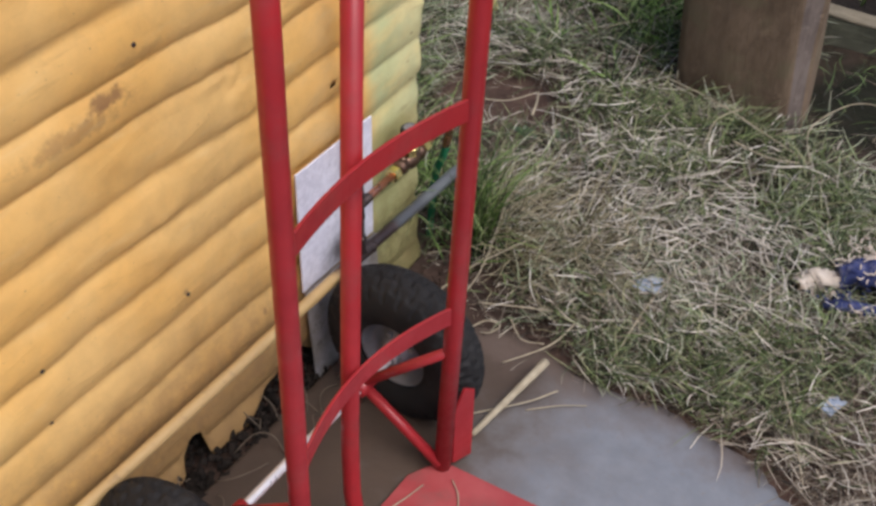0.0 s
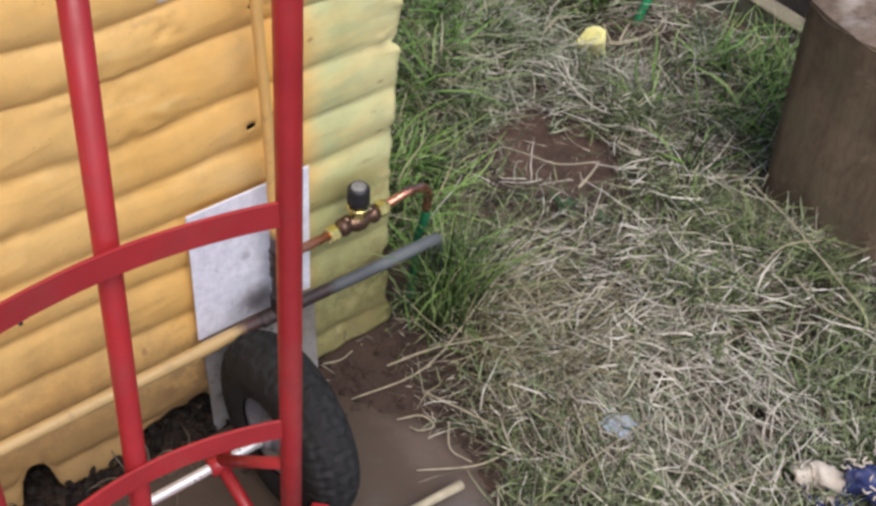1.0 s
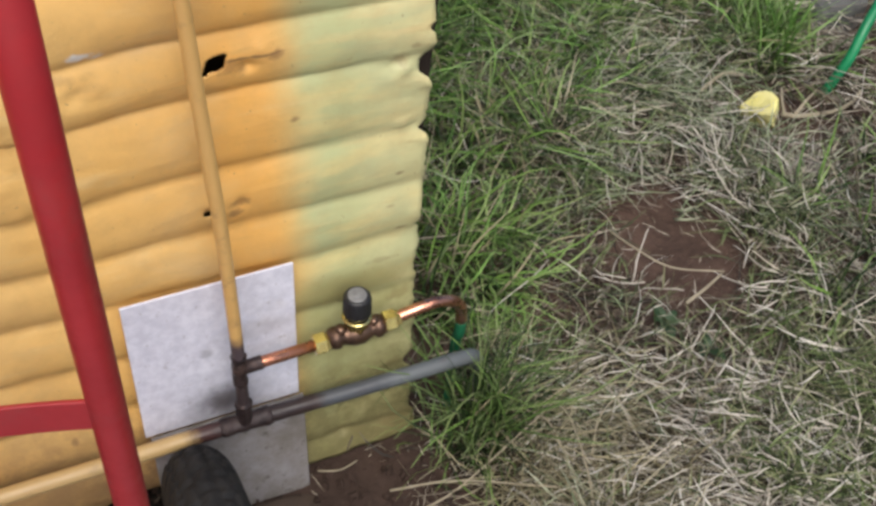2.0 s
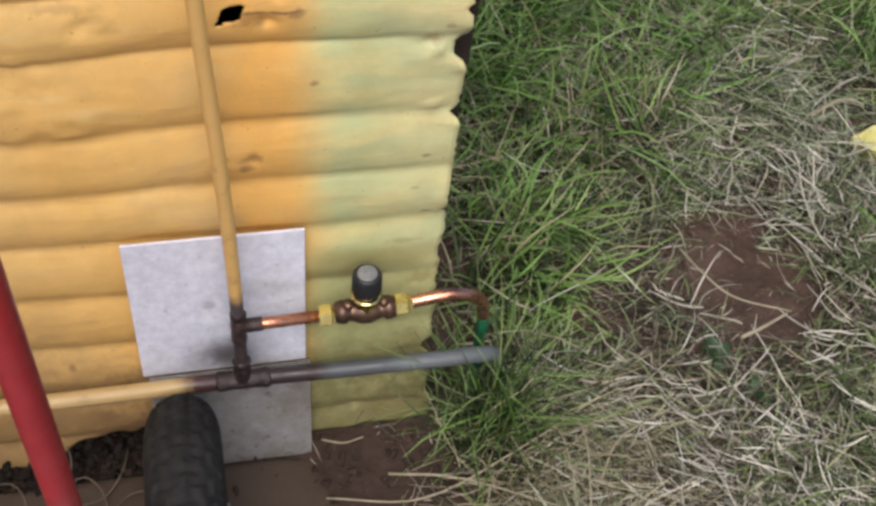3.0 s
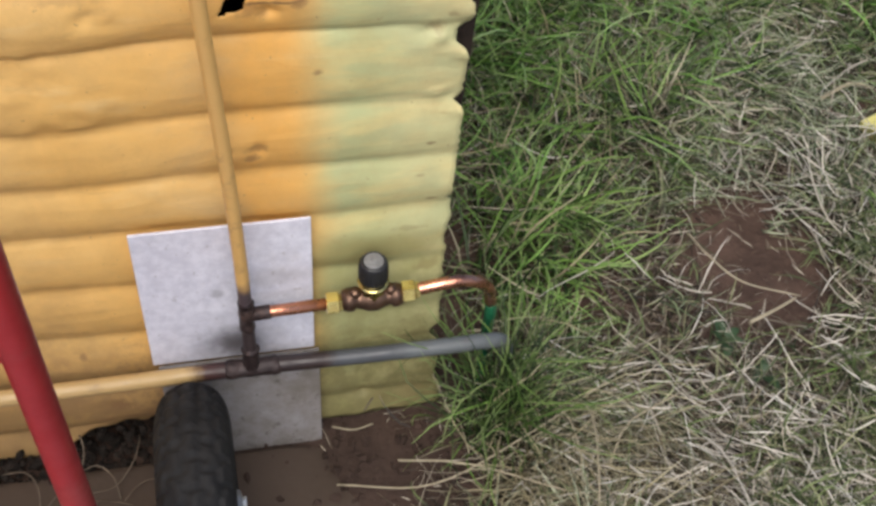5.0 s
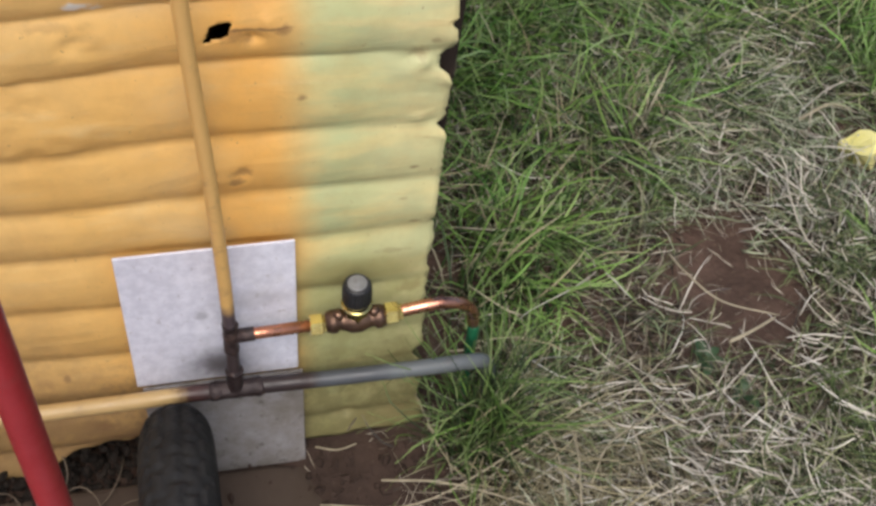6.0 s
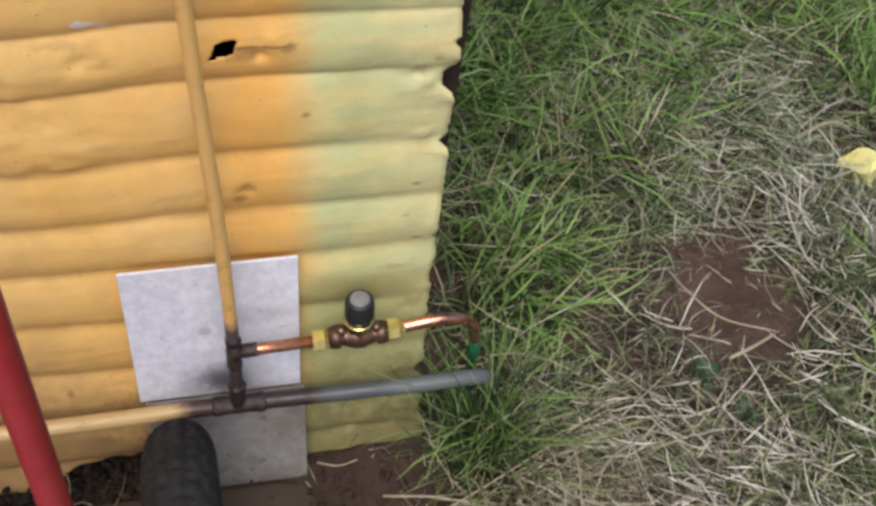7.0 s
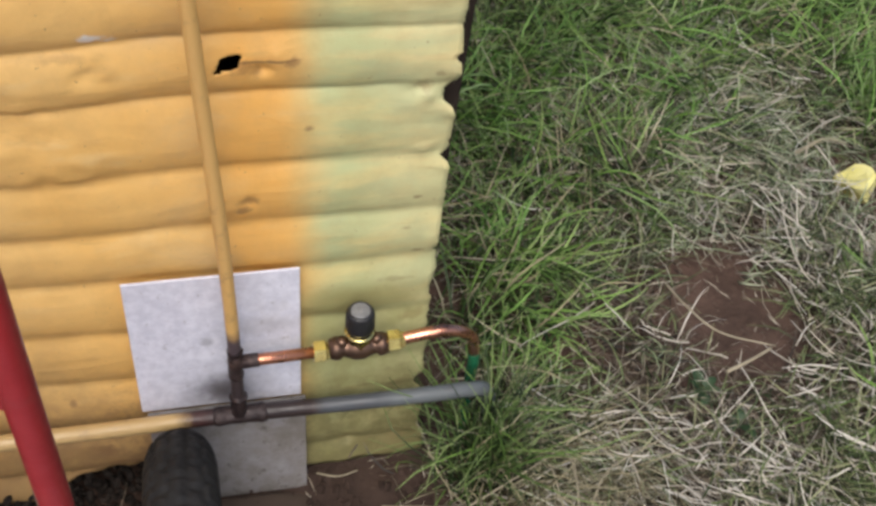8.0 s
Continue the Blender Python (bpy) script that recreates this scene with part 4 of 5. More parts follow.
def rope_toy():
    ob = root("knotted_rope", (0.68, 1.65, 0.04), "frayed blue and white knotted cotton rope on the straw", "rope")

    def lumpy(name, points, radius, material, label, wild=0.006):
        p = [q + noise.noise_vector(q * 60) * wild for q in smooth_line(points, 9)]
        v, f = tube(p, lambda u: radius * (0.55 + 0.45 * math.sin(math.pi * (0.1 + 0.8 * u))), 14)
        v = [q + noise.noise_vector(q * 95) * radius * 0.45 for q in v]
        solid(name, v, f, material, ob, label)

    lumpy("blue_knot", [(0.636, 1.652, 0.075), (0.68, 1.67, 0.088), (0.74, 1.68, 0.082), (0.81, 1.695, 0.07)], 0.023, ROPE_BLUE, "dark blue knotted strands")
    lumpy("white_end", [(0.586, 1.618, 0.050), (0.606, 1.632, 0.062), (0.645, 1.650, 0.072)], 0.0165, ROPE_WHITE, "grubby white rope end")
    lumpy("white_strand", [(0.66, 1.695, 0.085), (0.70, 1.715, 0.098), (0.77, 1.725, 0.085)], 0.012, ROPE_WHITE, "grubby white strand")
    lumpy("loose_strand", [(0.635, 1.60, 0.045), (0.68, 1.615, 0.052), (0.73, 1.63, 0.05), (0.80, 1.645, 0.05)], 0.011, ROPE_BLUE, "loose blue strand")
    for centre, spread, count, material, label in (((0.605, 1.632, 0.058), (0.010, 0.008, 0.006), 22, ROPE_WHITE, "frayed cream threads at the rope end"),
                                                   ((0.705, 1.712, 0.100), (0.035, 0.012, 0.008), 120, ROPE_WHITE, "frayed cream threads on the knot"),
                                                   ((0.70, 1.612, 0.052), (0.040, 0.009, 0.005), 60, ROPE_WHITE, "frayed cream threads under the knot"),
                                                   ((0.69, 1.665, 0.098), (0.045, 0.014, 0.005), 45, ROPE_WHITE, "cream threads across the blue knot"),
                                                   ((0.67, 1.625, 0.060), (0.035, 0.014, 0.008), 50, ROPE_BLUE, "frayed blue threads under the knot")):
        verts, faces = [], []
        for i in range(count):
            c = Vector([a + random.gauss(0, b) for a, b in zip(centre, spread)])
            d = Vector((random.uniform(-1, 1), random.uniform(-1, 1), random.uniform(-0.5, 0.9))).normalized() * random.uniform(0.006, 0.016)
            e = Vector((random.uniform(-1, 1), random.uniform(-1, 1), random.uniform(-0.5, 0.5))) * 0.006
            v, f = tube(smooth_line([c, c + d * 0.5 + e, c + d], 2), 0.0015, 5)
            faces += [tuple(q + len(verts) for q in g) for g in f]
            verts += v
        tagged(solid("frayed_threads", verts, faces, material, ob, label), kind="stuff")
    keep_place(ob)


rope_toy()


def reed(points, radius, label):
    v, f = tube(smooth_line(points, 6), lambda s: (radius if radius > 0.0025 else 0.82 * radius) * (1 - 0.35 * s), 8)
    ob = solid("reed", v, f, STICK)
    return tagged(ob, label, "reed", "loose dry reeds")


reed([(0.318, 1.250, 0.020), (0.308, 1.16, 0.014), (0.298, 1.065, 0.010)], 0.0075, "flattened pale dry reed lying on the slab")
reed([(0.36, 1.215, 0.010), (0.33, 1.165, 0.010), (0.265, 1.09, 0.008)], 0.0020, "thin pale dry reed lying on the slab")
reed([(0.345, 1.885, 0.085), (0.42, 1.86, 0.095), (0.475, 1.885, 0.09)], 0.0022, "pale dry stem lying on the straw")
reed([(0.16, 1.985, 0.10), (0.28, 1.955, 0.105), (0.40, 1.93, 0.09), (0.49, 1.90, 0.085)], 0.0019, "pale dry stem lying along the post")
reed([(0.49, 1.90, 0.085), (0.455, 1.985, 0.10), (0.50, 2.06, 0.13), (0.57, 2.08, 0.14)], 0.0016, "bent dry stem beside the post")
reed([(0.31, 1.83, 0.09), (0.30, 1.91, 0.10), (0.33, 1.96, 0.11)], 0.0019, "pale dry stem lying on the straw")
reed([(0.56, 2.04, 0.08), (0.60, 2.12, 0.17), (0.68, 2.15, 0.14), (0.74, 2.10, 0.07)], 0.0016, "looped dry vine beside the post")
reed([(0.10, 1.22, 0.004), (0.13, 1.33, 0.03), (0.11, 1.45, 0.09), (0.09, 1.53, 0.14)], 0.0015, "thin pale stem bent over the soil")
reed([(-0.314, 2.121, 0.05), (-0.298, 2.144, 0.052), (-0.286, 2.201, 0.055), (-0.294, 2.239, 0.055), (-0.308, 2.268, 0.06)], 0.0042, "bent pale twig lying beside the foam")
reed([(-0.311, 2.123, 0.055), (-0.336, 2.133, 0.062), (-0.359, 2.149, 0.06)], 0.0026, "short forked twig lying beside the foam")
reed([(-0.301, 2.138, 0.056), (-0.313, 2.162, 0.064), (-0.336, 2.202, 0.06)], 0.0030, "short forked twig lying beside the foam")
reed([(-0.385, 2.005, 0.07), (-0.397, 2.054, 0.085), (-0.399, 2.098, 0.07)], 0.0034, "pale dry twig lying in the grass")
reed([(0.083, 1.296, 0.012), (0.110, 1.374, 0.030), (0.177, 1.472, 0.06)], 0.0021, "long dry stem lying from the soil to the straw")
reed([(0.015, 1.364, 0.014), (0.05, 1.376, 0.026), (0.093, 1.380, 0.022)], 0.0017, "thin dry stem lying on the soil")
reed([(0.154, 1.309, 0.014), (0.223, 1.329, 0.026), (0.275, 1.345, 0.032)], 0.0022, "dry stem lying on the soil edge")
reed([(0.040, 1.501, 0.06), (0.097, 1.520, 0.085), (0.178, 1.508, 0.080), (0.221, 1.498, 0.06)], 0.0019, "dry stem arched over the hay")
reed([(0.318, 1.341, 0.030), (0.303, 1.289, 0.016), (0.256, 1.220, 0.006)], 0.0021, "dry stem lying on the slab edge")
reed([(0.169, 1.251, 0.006), (0.188, 1.280, 0.014), (0.212, 1.285, 0.012), (0.205, 1.265, 0.008), (0.190, 1.258, 0.006)], 0.0018, "curled dry stem lying on the slab edge")
reed([(0.220, 1.305, 0.015), (0.256, 1.280, 0.010), (0.294, 1.287, 0.015)], 0.0017, "dry stem lying on the slab edge")
reed([(-0.172, 1.733, 0.06), (-0.122, 1.740, 0.075), (-0.075, 1.774, 0.070), (-0.049, 1.847, 0.060)], 0.0020, "pale stem arched beside the bare patch")
reed([(-0.015, 1.764, 0.065), (-0.025, 1.799, 0.070), (-0.043, 1.837, 0.066)], 0.0027, "short pale stem beside the bare patch")
reed([(0.151, 1.532, 0.06), (0.111, 1.564, 0.078), (0.068, 1.649, 0.06)], 0.0018, "pale stem lying on the hay")
reed([(0.066, 1.479, 0.07), (0.100, 1.494, 0.082), (0.146, 1.499, 0.066)], 0.0018, "pale stem lying on the hay")
reed([(0.376, 1.771, 0.052), (0.407, 1.840, 0.060), (0.464, 1.921, 0.055)], 0.0024, "pale dry stem lying on the straw")
reed([(0.315, 1.804, 0.052), (0.298, 1.872, 0.062), (0.300, 1.947, 0.058)], 0.0021, "pale dry stem lying on the straw")
reed([(0.403, 1.309, 0.020), (0.403, 1.416, 0.050), (0.406, 1.568, 0.056)], 0.0020, "long dry stem lying across the grass edge")
reed([(0.646, 1.395, 0.052), (0.702, 1.311, 0.045), (0.746, 1.242, 0.030)], 0.0018, "long dry stem lying across the grass edge")
reed([(0.538, 1.483, 0.050), (0.550, 1.54, 0.058), (0.567, 1.601, 0.052)], 0.0018, "pale dry stem lying on the straw")
reed([(0.336, 1.159, 0.002), (0.374, 1.195, 0.003), (0.410, 1.220, 0.003)], 0.0014, "thin dry stem lying on the slab")
reed([(0.02, 1.225, 0.003), (0.03, 1.25, 0.006), (0.025, 1.275, 0.006)], 0.0015, "short pale twig beside the board")

reed([(0.270, 0.862, 0.0115), (0.284, 0.908, 0.012), (0.292, 0.945, 0.0115)], 0.0016, "thin dry stem lying on the toe plate")
reed([(0.368, 0.915, 0.0115), (0.345, 0.955, 0.012), (0.322, 0.975, 0.013)], 0.0015, "thin dry stem lying on the toe plate")

# ---- black soil and roots under the rusted edge ----
def clods():
    verts, faces = [], []
    for i in range(2600):
        y = random.uniform(0.45, 1.06)
        x = random.uniform(-0.10, 0.035) + 0.015 * math.sin(9 * y) + 0.06 * random.random() ** 3
        r = 0.0012 + 0.0065 * random.random() ** 2
        z = -0.014 + random.uniform(0, 0.05) * max(0.0, 1 - abs(x + 0.02) / 0.07)
        bm = bmesh.new()
        bmesh.ops.create_icosphere(bm, subdivisions=1, radius=r)
        rough_up(bm, r * 1.0, 75, i * 0.71)
        bm.verts.index_update()
        faces += [tuple(v.index + len(verts) for v in f.verts) for f in bm.faces]
        verts += [v.co + Vector((x, y, z)) for v in bm.verts]
        bm.free()
    tagged(solid("soil_clods", verts, faces, PEAT, smooth=False), "black crumbly soil under the rusted sheet edge", "soil", kind="stuff")
    verts, faces = [], []
    for i in range(22):
        y, x = random.uniform(0.55, 1.05), random.uniform(-0.02, 0.09)
        a, length = random.uniform(0, 6.28), random.uniform(0.03, 0.10)
        p = [Vector((x + length * s * math.cos(a + s), y + length * s * math.sin(a + s), 0.004 + 0.03 * random.random() * math.sin(3 * s))) for s in (0, 0.33, 0.66, 1)]
        v, f = tube(smooth_line(p, 3), 0.0009, 5)
        faces += [tuple(q + len(verts) for q in g) for g in f]
        verts += v
    tagged(solid("roots", verts, faces, ROOT), "thin dry roots and stems on the soil", "roots", kind="stuff")


clods()


def crumbs():
    """Small lumps of earth on the bare soil beside the boards."""
    verts, faces = [], []
    for i in range(900):
        x, y = random.uniform(0.0, 0.26), random.uniform(1.0, 1.46)
        if y < 1.25:
            x *= 0.46
        r = 0.0011 + 0.0065 * random.random() ** 4
        if x > 0.03 and y < float(slab_end(x)) and random.random() < 0.9:
            continue
        z = 0.0 if x > 0.03 and y < float(slab_end(x)) else float(rise(x, y))
        bm = bmesh.new()
        bmesh.ops.create_icosphere(bm, subdivisions=1, radius=r)
        rough_up(bm, r * 1.1, 160, i * 0.37)
        bm.verts.index_update()
        faces += [tuple(v.index + len(verts) for v in f.verts) for f in bm.faces]
        verts += [v.co + Vector((x, y, z + r * 0.3)) for v in bm.verts]
        bm.free()
    tagged(solid("soil_crumbs", verts, faces, SOIL, smooth=False), "small lumps of reddish soil beside the boards", "soil", kind="stuff")


crumbs()


def weed(place, size, count, seed):
    """A low weed: pointed leaves in a flat rosette."""
    rng = random.Random(seed)
    ob = root("weed", place, "low dark green leafy weed on the soil", "weed", "weeds")
    for i in range(count):
        a, n = 6.283 * i / count + rng.uniform(-0.4, 0.4), 6
        length, verts = size * rng.uniform(0.6, 1.1), []
        for k in range(n + 1):
            u = k / n
            w = 0.24 * length * math.sin(math.pi * min(1, u * 0.92 + 0.06)) ** 0.8
            h = 0.012 + 0.35 * length * math.sin(2.2 * u)
            for side, sag in ((-1, 0.25), (0, 0), (1, 0.25)):
                d = length * u
                verts.append((d * math.cos(a) - side * w * math.sin(a), d * math.sin(a) + side * w * math.cos(a), h + sag * w))
        faces = [(k * 3 + j, k * 3 + j + 1, k * 3 + j + 4, k * 3 + j + 3) for k in range(n) for j in (0, 1)]
        solid("leaf", verts, faces, LEAF, ob)


weed((-0.01, 1.735, 0.022), 0.032, 6, 1)
weed((0.05, 1.765, 0.025), 0.026, 5, 2)


# ---- grass and straw ----
def bump(x, y, cx, cy, r, ry=None):
    return np.exp(-(((x - cx) / r) ** 2 + ((y - cy) / (ry or r)) ** 2))


def bare(x, y):
    """Bare soil, 0 to 1."""
    b = 1.8 * bump(x, y, -0.125, 1.82, 0.132, 0.085) + 1.7 * bump(x, y, -0.135, 1.565, 0.055, 0.045) + 0.9 * bump(x, y, -0.30, 2.15, 0.11) + 0.9 * bump(x, y, -0.318, 2.075, 0.05, 0.045)
    b = b + 0.6 * bump(x, y, -0.05, 1.97, 0.09, 0.07) + 0.95 * bump(x, y, -0.14, 1.45, 0.12, 0.06) + 0.9 * bump(x, y, -0.16, 1.375, 0.32, 0.035) + 0.75 * bump(x, y, 0.03, 1.43, 0.08, 0.055) + 1.6 * bump(x, y, 0.54, 2.10, 0.15, 0.11)
    b = b + 2.2 * bump(x, y, 0.74, 2.26, 0.30, 0.20) + 1.2 * bump(x, y, -0.1, 2.395, 0.35, 0.03) + 1.6 * bump(x, y, 0.52, 2.35, 0.20, 0.10) + 0.9 * bump(x, y, -0.22, 2.36, 0.16, 0.05)
    b = b + np.clip((1.438 - 0.33 * np.clip(x - 0.03, 0, 1) - y + 0.02 * np.sin(23 * x + 1)) * 14, 0, 1) * (x < 0.36)
    return np.clip(b, 0, 1)


def lush(x, y):
    """Tall green grass, 0 to 1."""
    edge = 1.50 + 0.75 * np.clip(-x, 0, 0.62)
    g = np.clip((edge - y) * 6 + 0.4, 0, 1) * np.clip((0.02 - x) * 10, 0, 1)
    g = g * np.clip(0.52 + 0.45 * np.sin(17 * x + 2) * np.sin(15 * y + 1) + 0.45 * np.sin(41 * x + 9 * y) * np.sin(37 * y - 5 * x), 0, 1)
    g = g + 0.22 * bump(x, y, 0.05, 1.43, 0.05, 0.05) + 1.0 * bump(x, y, 0.01, 2.20, 0.12, 0.14) + 0.8 * bump(x, y, -1.0, 2.1, 0.30, 0.25)
    return np.clip(g + 0.3 * bump(x, y, -0.46, 2.13, 0.10, 0.06) + 0.7 * bump(x, y, -0.62, 2.16, 0.12, 0.08), 0, 1)


def trodden(x, y):
    """Where little straw lies over the earth, 0 to 1."""
    return np.clip(0.85 * bump(x, y, -0.10, 1.60, 0.13, 0.09) + 0.9 * bump(x, y, -0.06, 1.44, 0.14, 0.06) + 0.5 * bump(x, y, -0.02, 1.68, 0.08, 0.06) + 0.85 * bump(x, y, 0.16, 1.395, 0.12, 0.055) + 0.5 * bump(x, y, 0.50, 1.87, 0.20, 0.11), 0, 0.85)


def patches(x, y):
    """Low green patches in the straw, 0 to 1."""
    g = 0.35 * bump(x, y, 0.25, 1.72, 0.10) + 0.35 * bump(x, y, 0.55, 1.80, 0.10) + 0.28 * bump(x, y, 0.60, 1.42, 0.13, 0.08) + 0.35 * bump(x, y, 0.42, 1.95, 0.16, 0.05)
    return np.clip(g + 0.9 * bump(x, y, -0.09, 1.945, 0.09, 0.06) + 0.8 * bump(x, y, 0.13, 1.89, 0.12, 0.05) + 0.35 * bump(x, y, -0.30, 1.78, 0.12, 0.06), 0, 1)


def allowed(x, y):
    """Not on the slab's clear part, nor inside the shed, nor in the post."""
    shed = (x < 0.0) & (y < 1.335)
    ragged = slab_end(x) + 0.004
    slab = (y < ragged) & (x > 0.07)
    post = (x > 0.13) & (x < 0.44) & (y > 2.01) & (y < 2.28)
    bed = y > 2.40
    return ~(shed | slab | post | bed)


def scatter(n, chance, x0=-1.5, x1=1.35, y0=1.2, y1=2.4):
    xs, ys = [], []
    while sum(map(len, xs)) < n:
        x, y = np.random.uniform(x0, x1, 40000), np.random.uniform(y0, y1, 40000)
        near = np.clip(1.15 - 0.35 * np.abs(x - 0.05), 0.35, 1)
        k = (np.random.random(40000) < chance(x, y) * near) & allowed(x, y)
        xs.append(x[k])
        ys.append(y[k])
    return np.concatenate(xs)[:n], np.concatenate(ys)[:n]


def ribbons(name, x, y, lift, length, width, heading, lean, curl, bend, material, label, K=5, kink=0.16):
    """Blades as bent tapering ribbons in one mesh: lean from upright at the root, curl added towards the tip, bend sideways."""
    n = len(x)
    pos = np.stack([x, y, rise(x, y) + lift], -1)
    ks = np.arange(K + 1) / K
    roll = np.random.uniform(-0.9, 0.9, n)
    rows = np.zeros((n, K + 1, 2, 3))
    wander, sway = np.zeros(n), np.zeros(n)
    for k in range(K + 1):
        wander, sway = wander + np.random.normal(0, kink, n), sway + np.random.normal(0, 0.5 * kink, n)
        th, hd = lean + curl * ks[k] + sway, heading + bend * ks[k] + wander
        flat = np.stack([np.cos(hd), np.sin(hd), np.zeros(n)], -1)
        way = flat * np.sin(th)[:, None] + np.array([0, 0, 1.0]) * np.cos(th)[:, None]
        side = np.stack([-np.sin(hd), np.cos(hd), np.zeros(n)], -1)
        nrm = np.cross(way, side)
        w = (side * np.cos(roll)[:, None] + nrm * np.sin(roll)[:, None]) * (width * (1 - 0.85 * ks[k] ** 2) * (0.6 + 0.4 * min(1, 4 * ks[k])))[:, None] / 2
        rows[:, k, 0], rows[:, k, 1] = pos - w, pos + w
        pos = pos + way * (length / K)[:, None]
        low = rise(pos[:, 0], pos[:, 1]) + 0.004 + 0.3 * lift
        pos[:, 2] = np.maximum(pos[:, 2], low)
    verts = rows.reshape(-1, 3)
    base = (np.arange(n) * (K + 1) * 2)[:, None] + (np.arange(K) * 2)[None, :]
    quads = np.stack([base, base + 1, base + 3, base + 2], -1).reshape(-1, 4)
    me = bpy.data.meshes.new(name)
    me.vertices.add(len(verts))
    me.vertices.foreach_set("co", verts.astype(np.float32).ravel())
    me.loops.add(quads.size)
    me.loops.foreach_set("vertex_index", quads.astype(np.int32).ravel())
    me.polygons.add(len(quads))
    me.polygons.foreach_set("loop_start", (np.arange(len(quads)) * 4).astype(np.int32))
    uv = np.tile(np.repeat(ks, 2), n)
    layer = me.uv_layers.new(name="UVMap")
    along = uv[quads.ravel()]
    layer.data.foreach_set("uv", np.stack([along, np.zeros_like(along)], -1).astype(np.float32).ravel())
    me.update()
    me.validate()
    me.shade_smooth()
    return tagged(link(name, me, material), label, "grass", kind="stuff")


U = np.random.uniform


def clumps(n, chance, blades, spread):
    """Roots gathered in tussocks: place of each blade, and its tussock's own height and lean."""
    cx, cy = scatter(n // blades, chance)
    pick = np.random.randint(0, len(cx), n)
    a, r = U(0, 6.283, n), spread * np.sqrt(U(0, 1, n))
    x, y = cx[pick] + r * np.cos(a), cy[pick] + r * np.sin(a)
    tall, way = U(0.6, 1.25, len(cx))[pick], np.random.normal(0.6, 0.9, len(cx))[pick]
    keep = allowed(x, y)
    return x[keep], y[keep], tall[keep], way[keep]


def lay(x, y):
    """The way that the flattened straw lies, swirling from place to place."""
    n = len(x)
    swirl = 0.6 + 1.1 * np.sin(5.3 * x + 1.7) * np.sin(4.7 * y + 0.4) + 0.5 * np.sin(13 * x - 9 * y)
    return swirl + np.random.normal(0, 0.75, n) + math.pi * (U(0, 1, n) > 0.5)


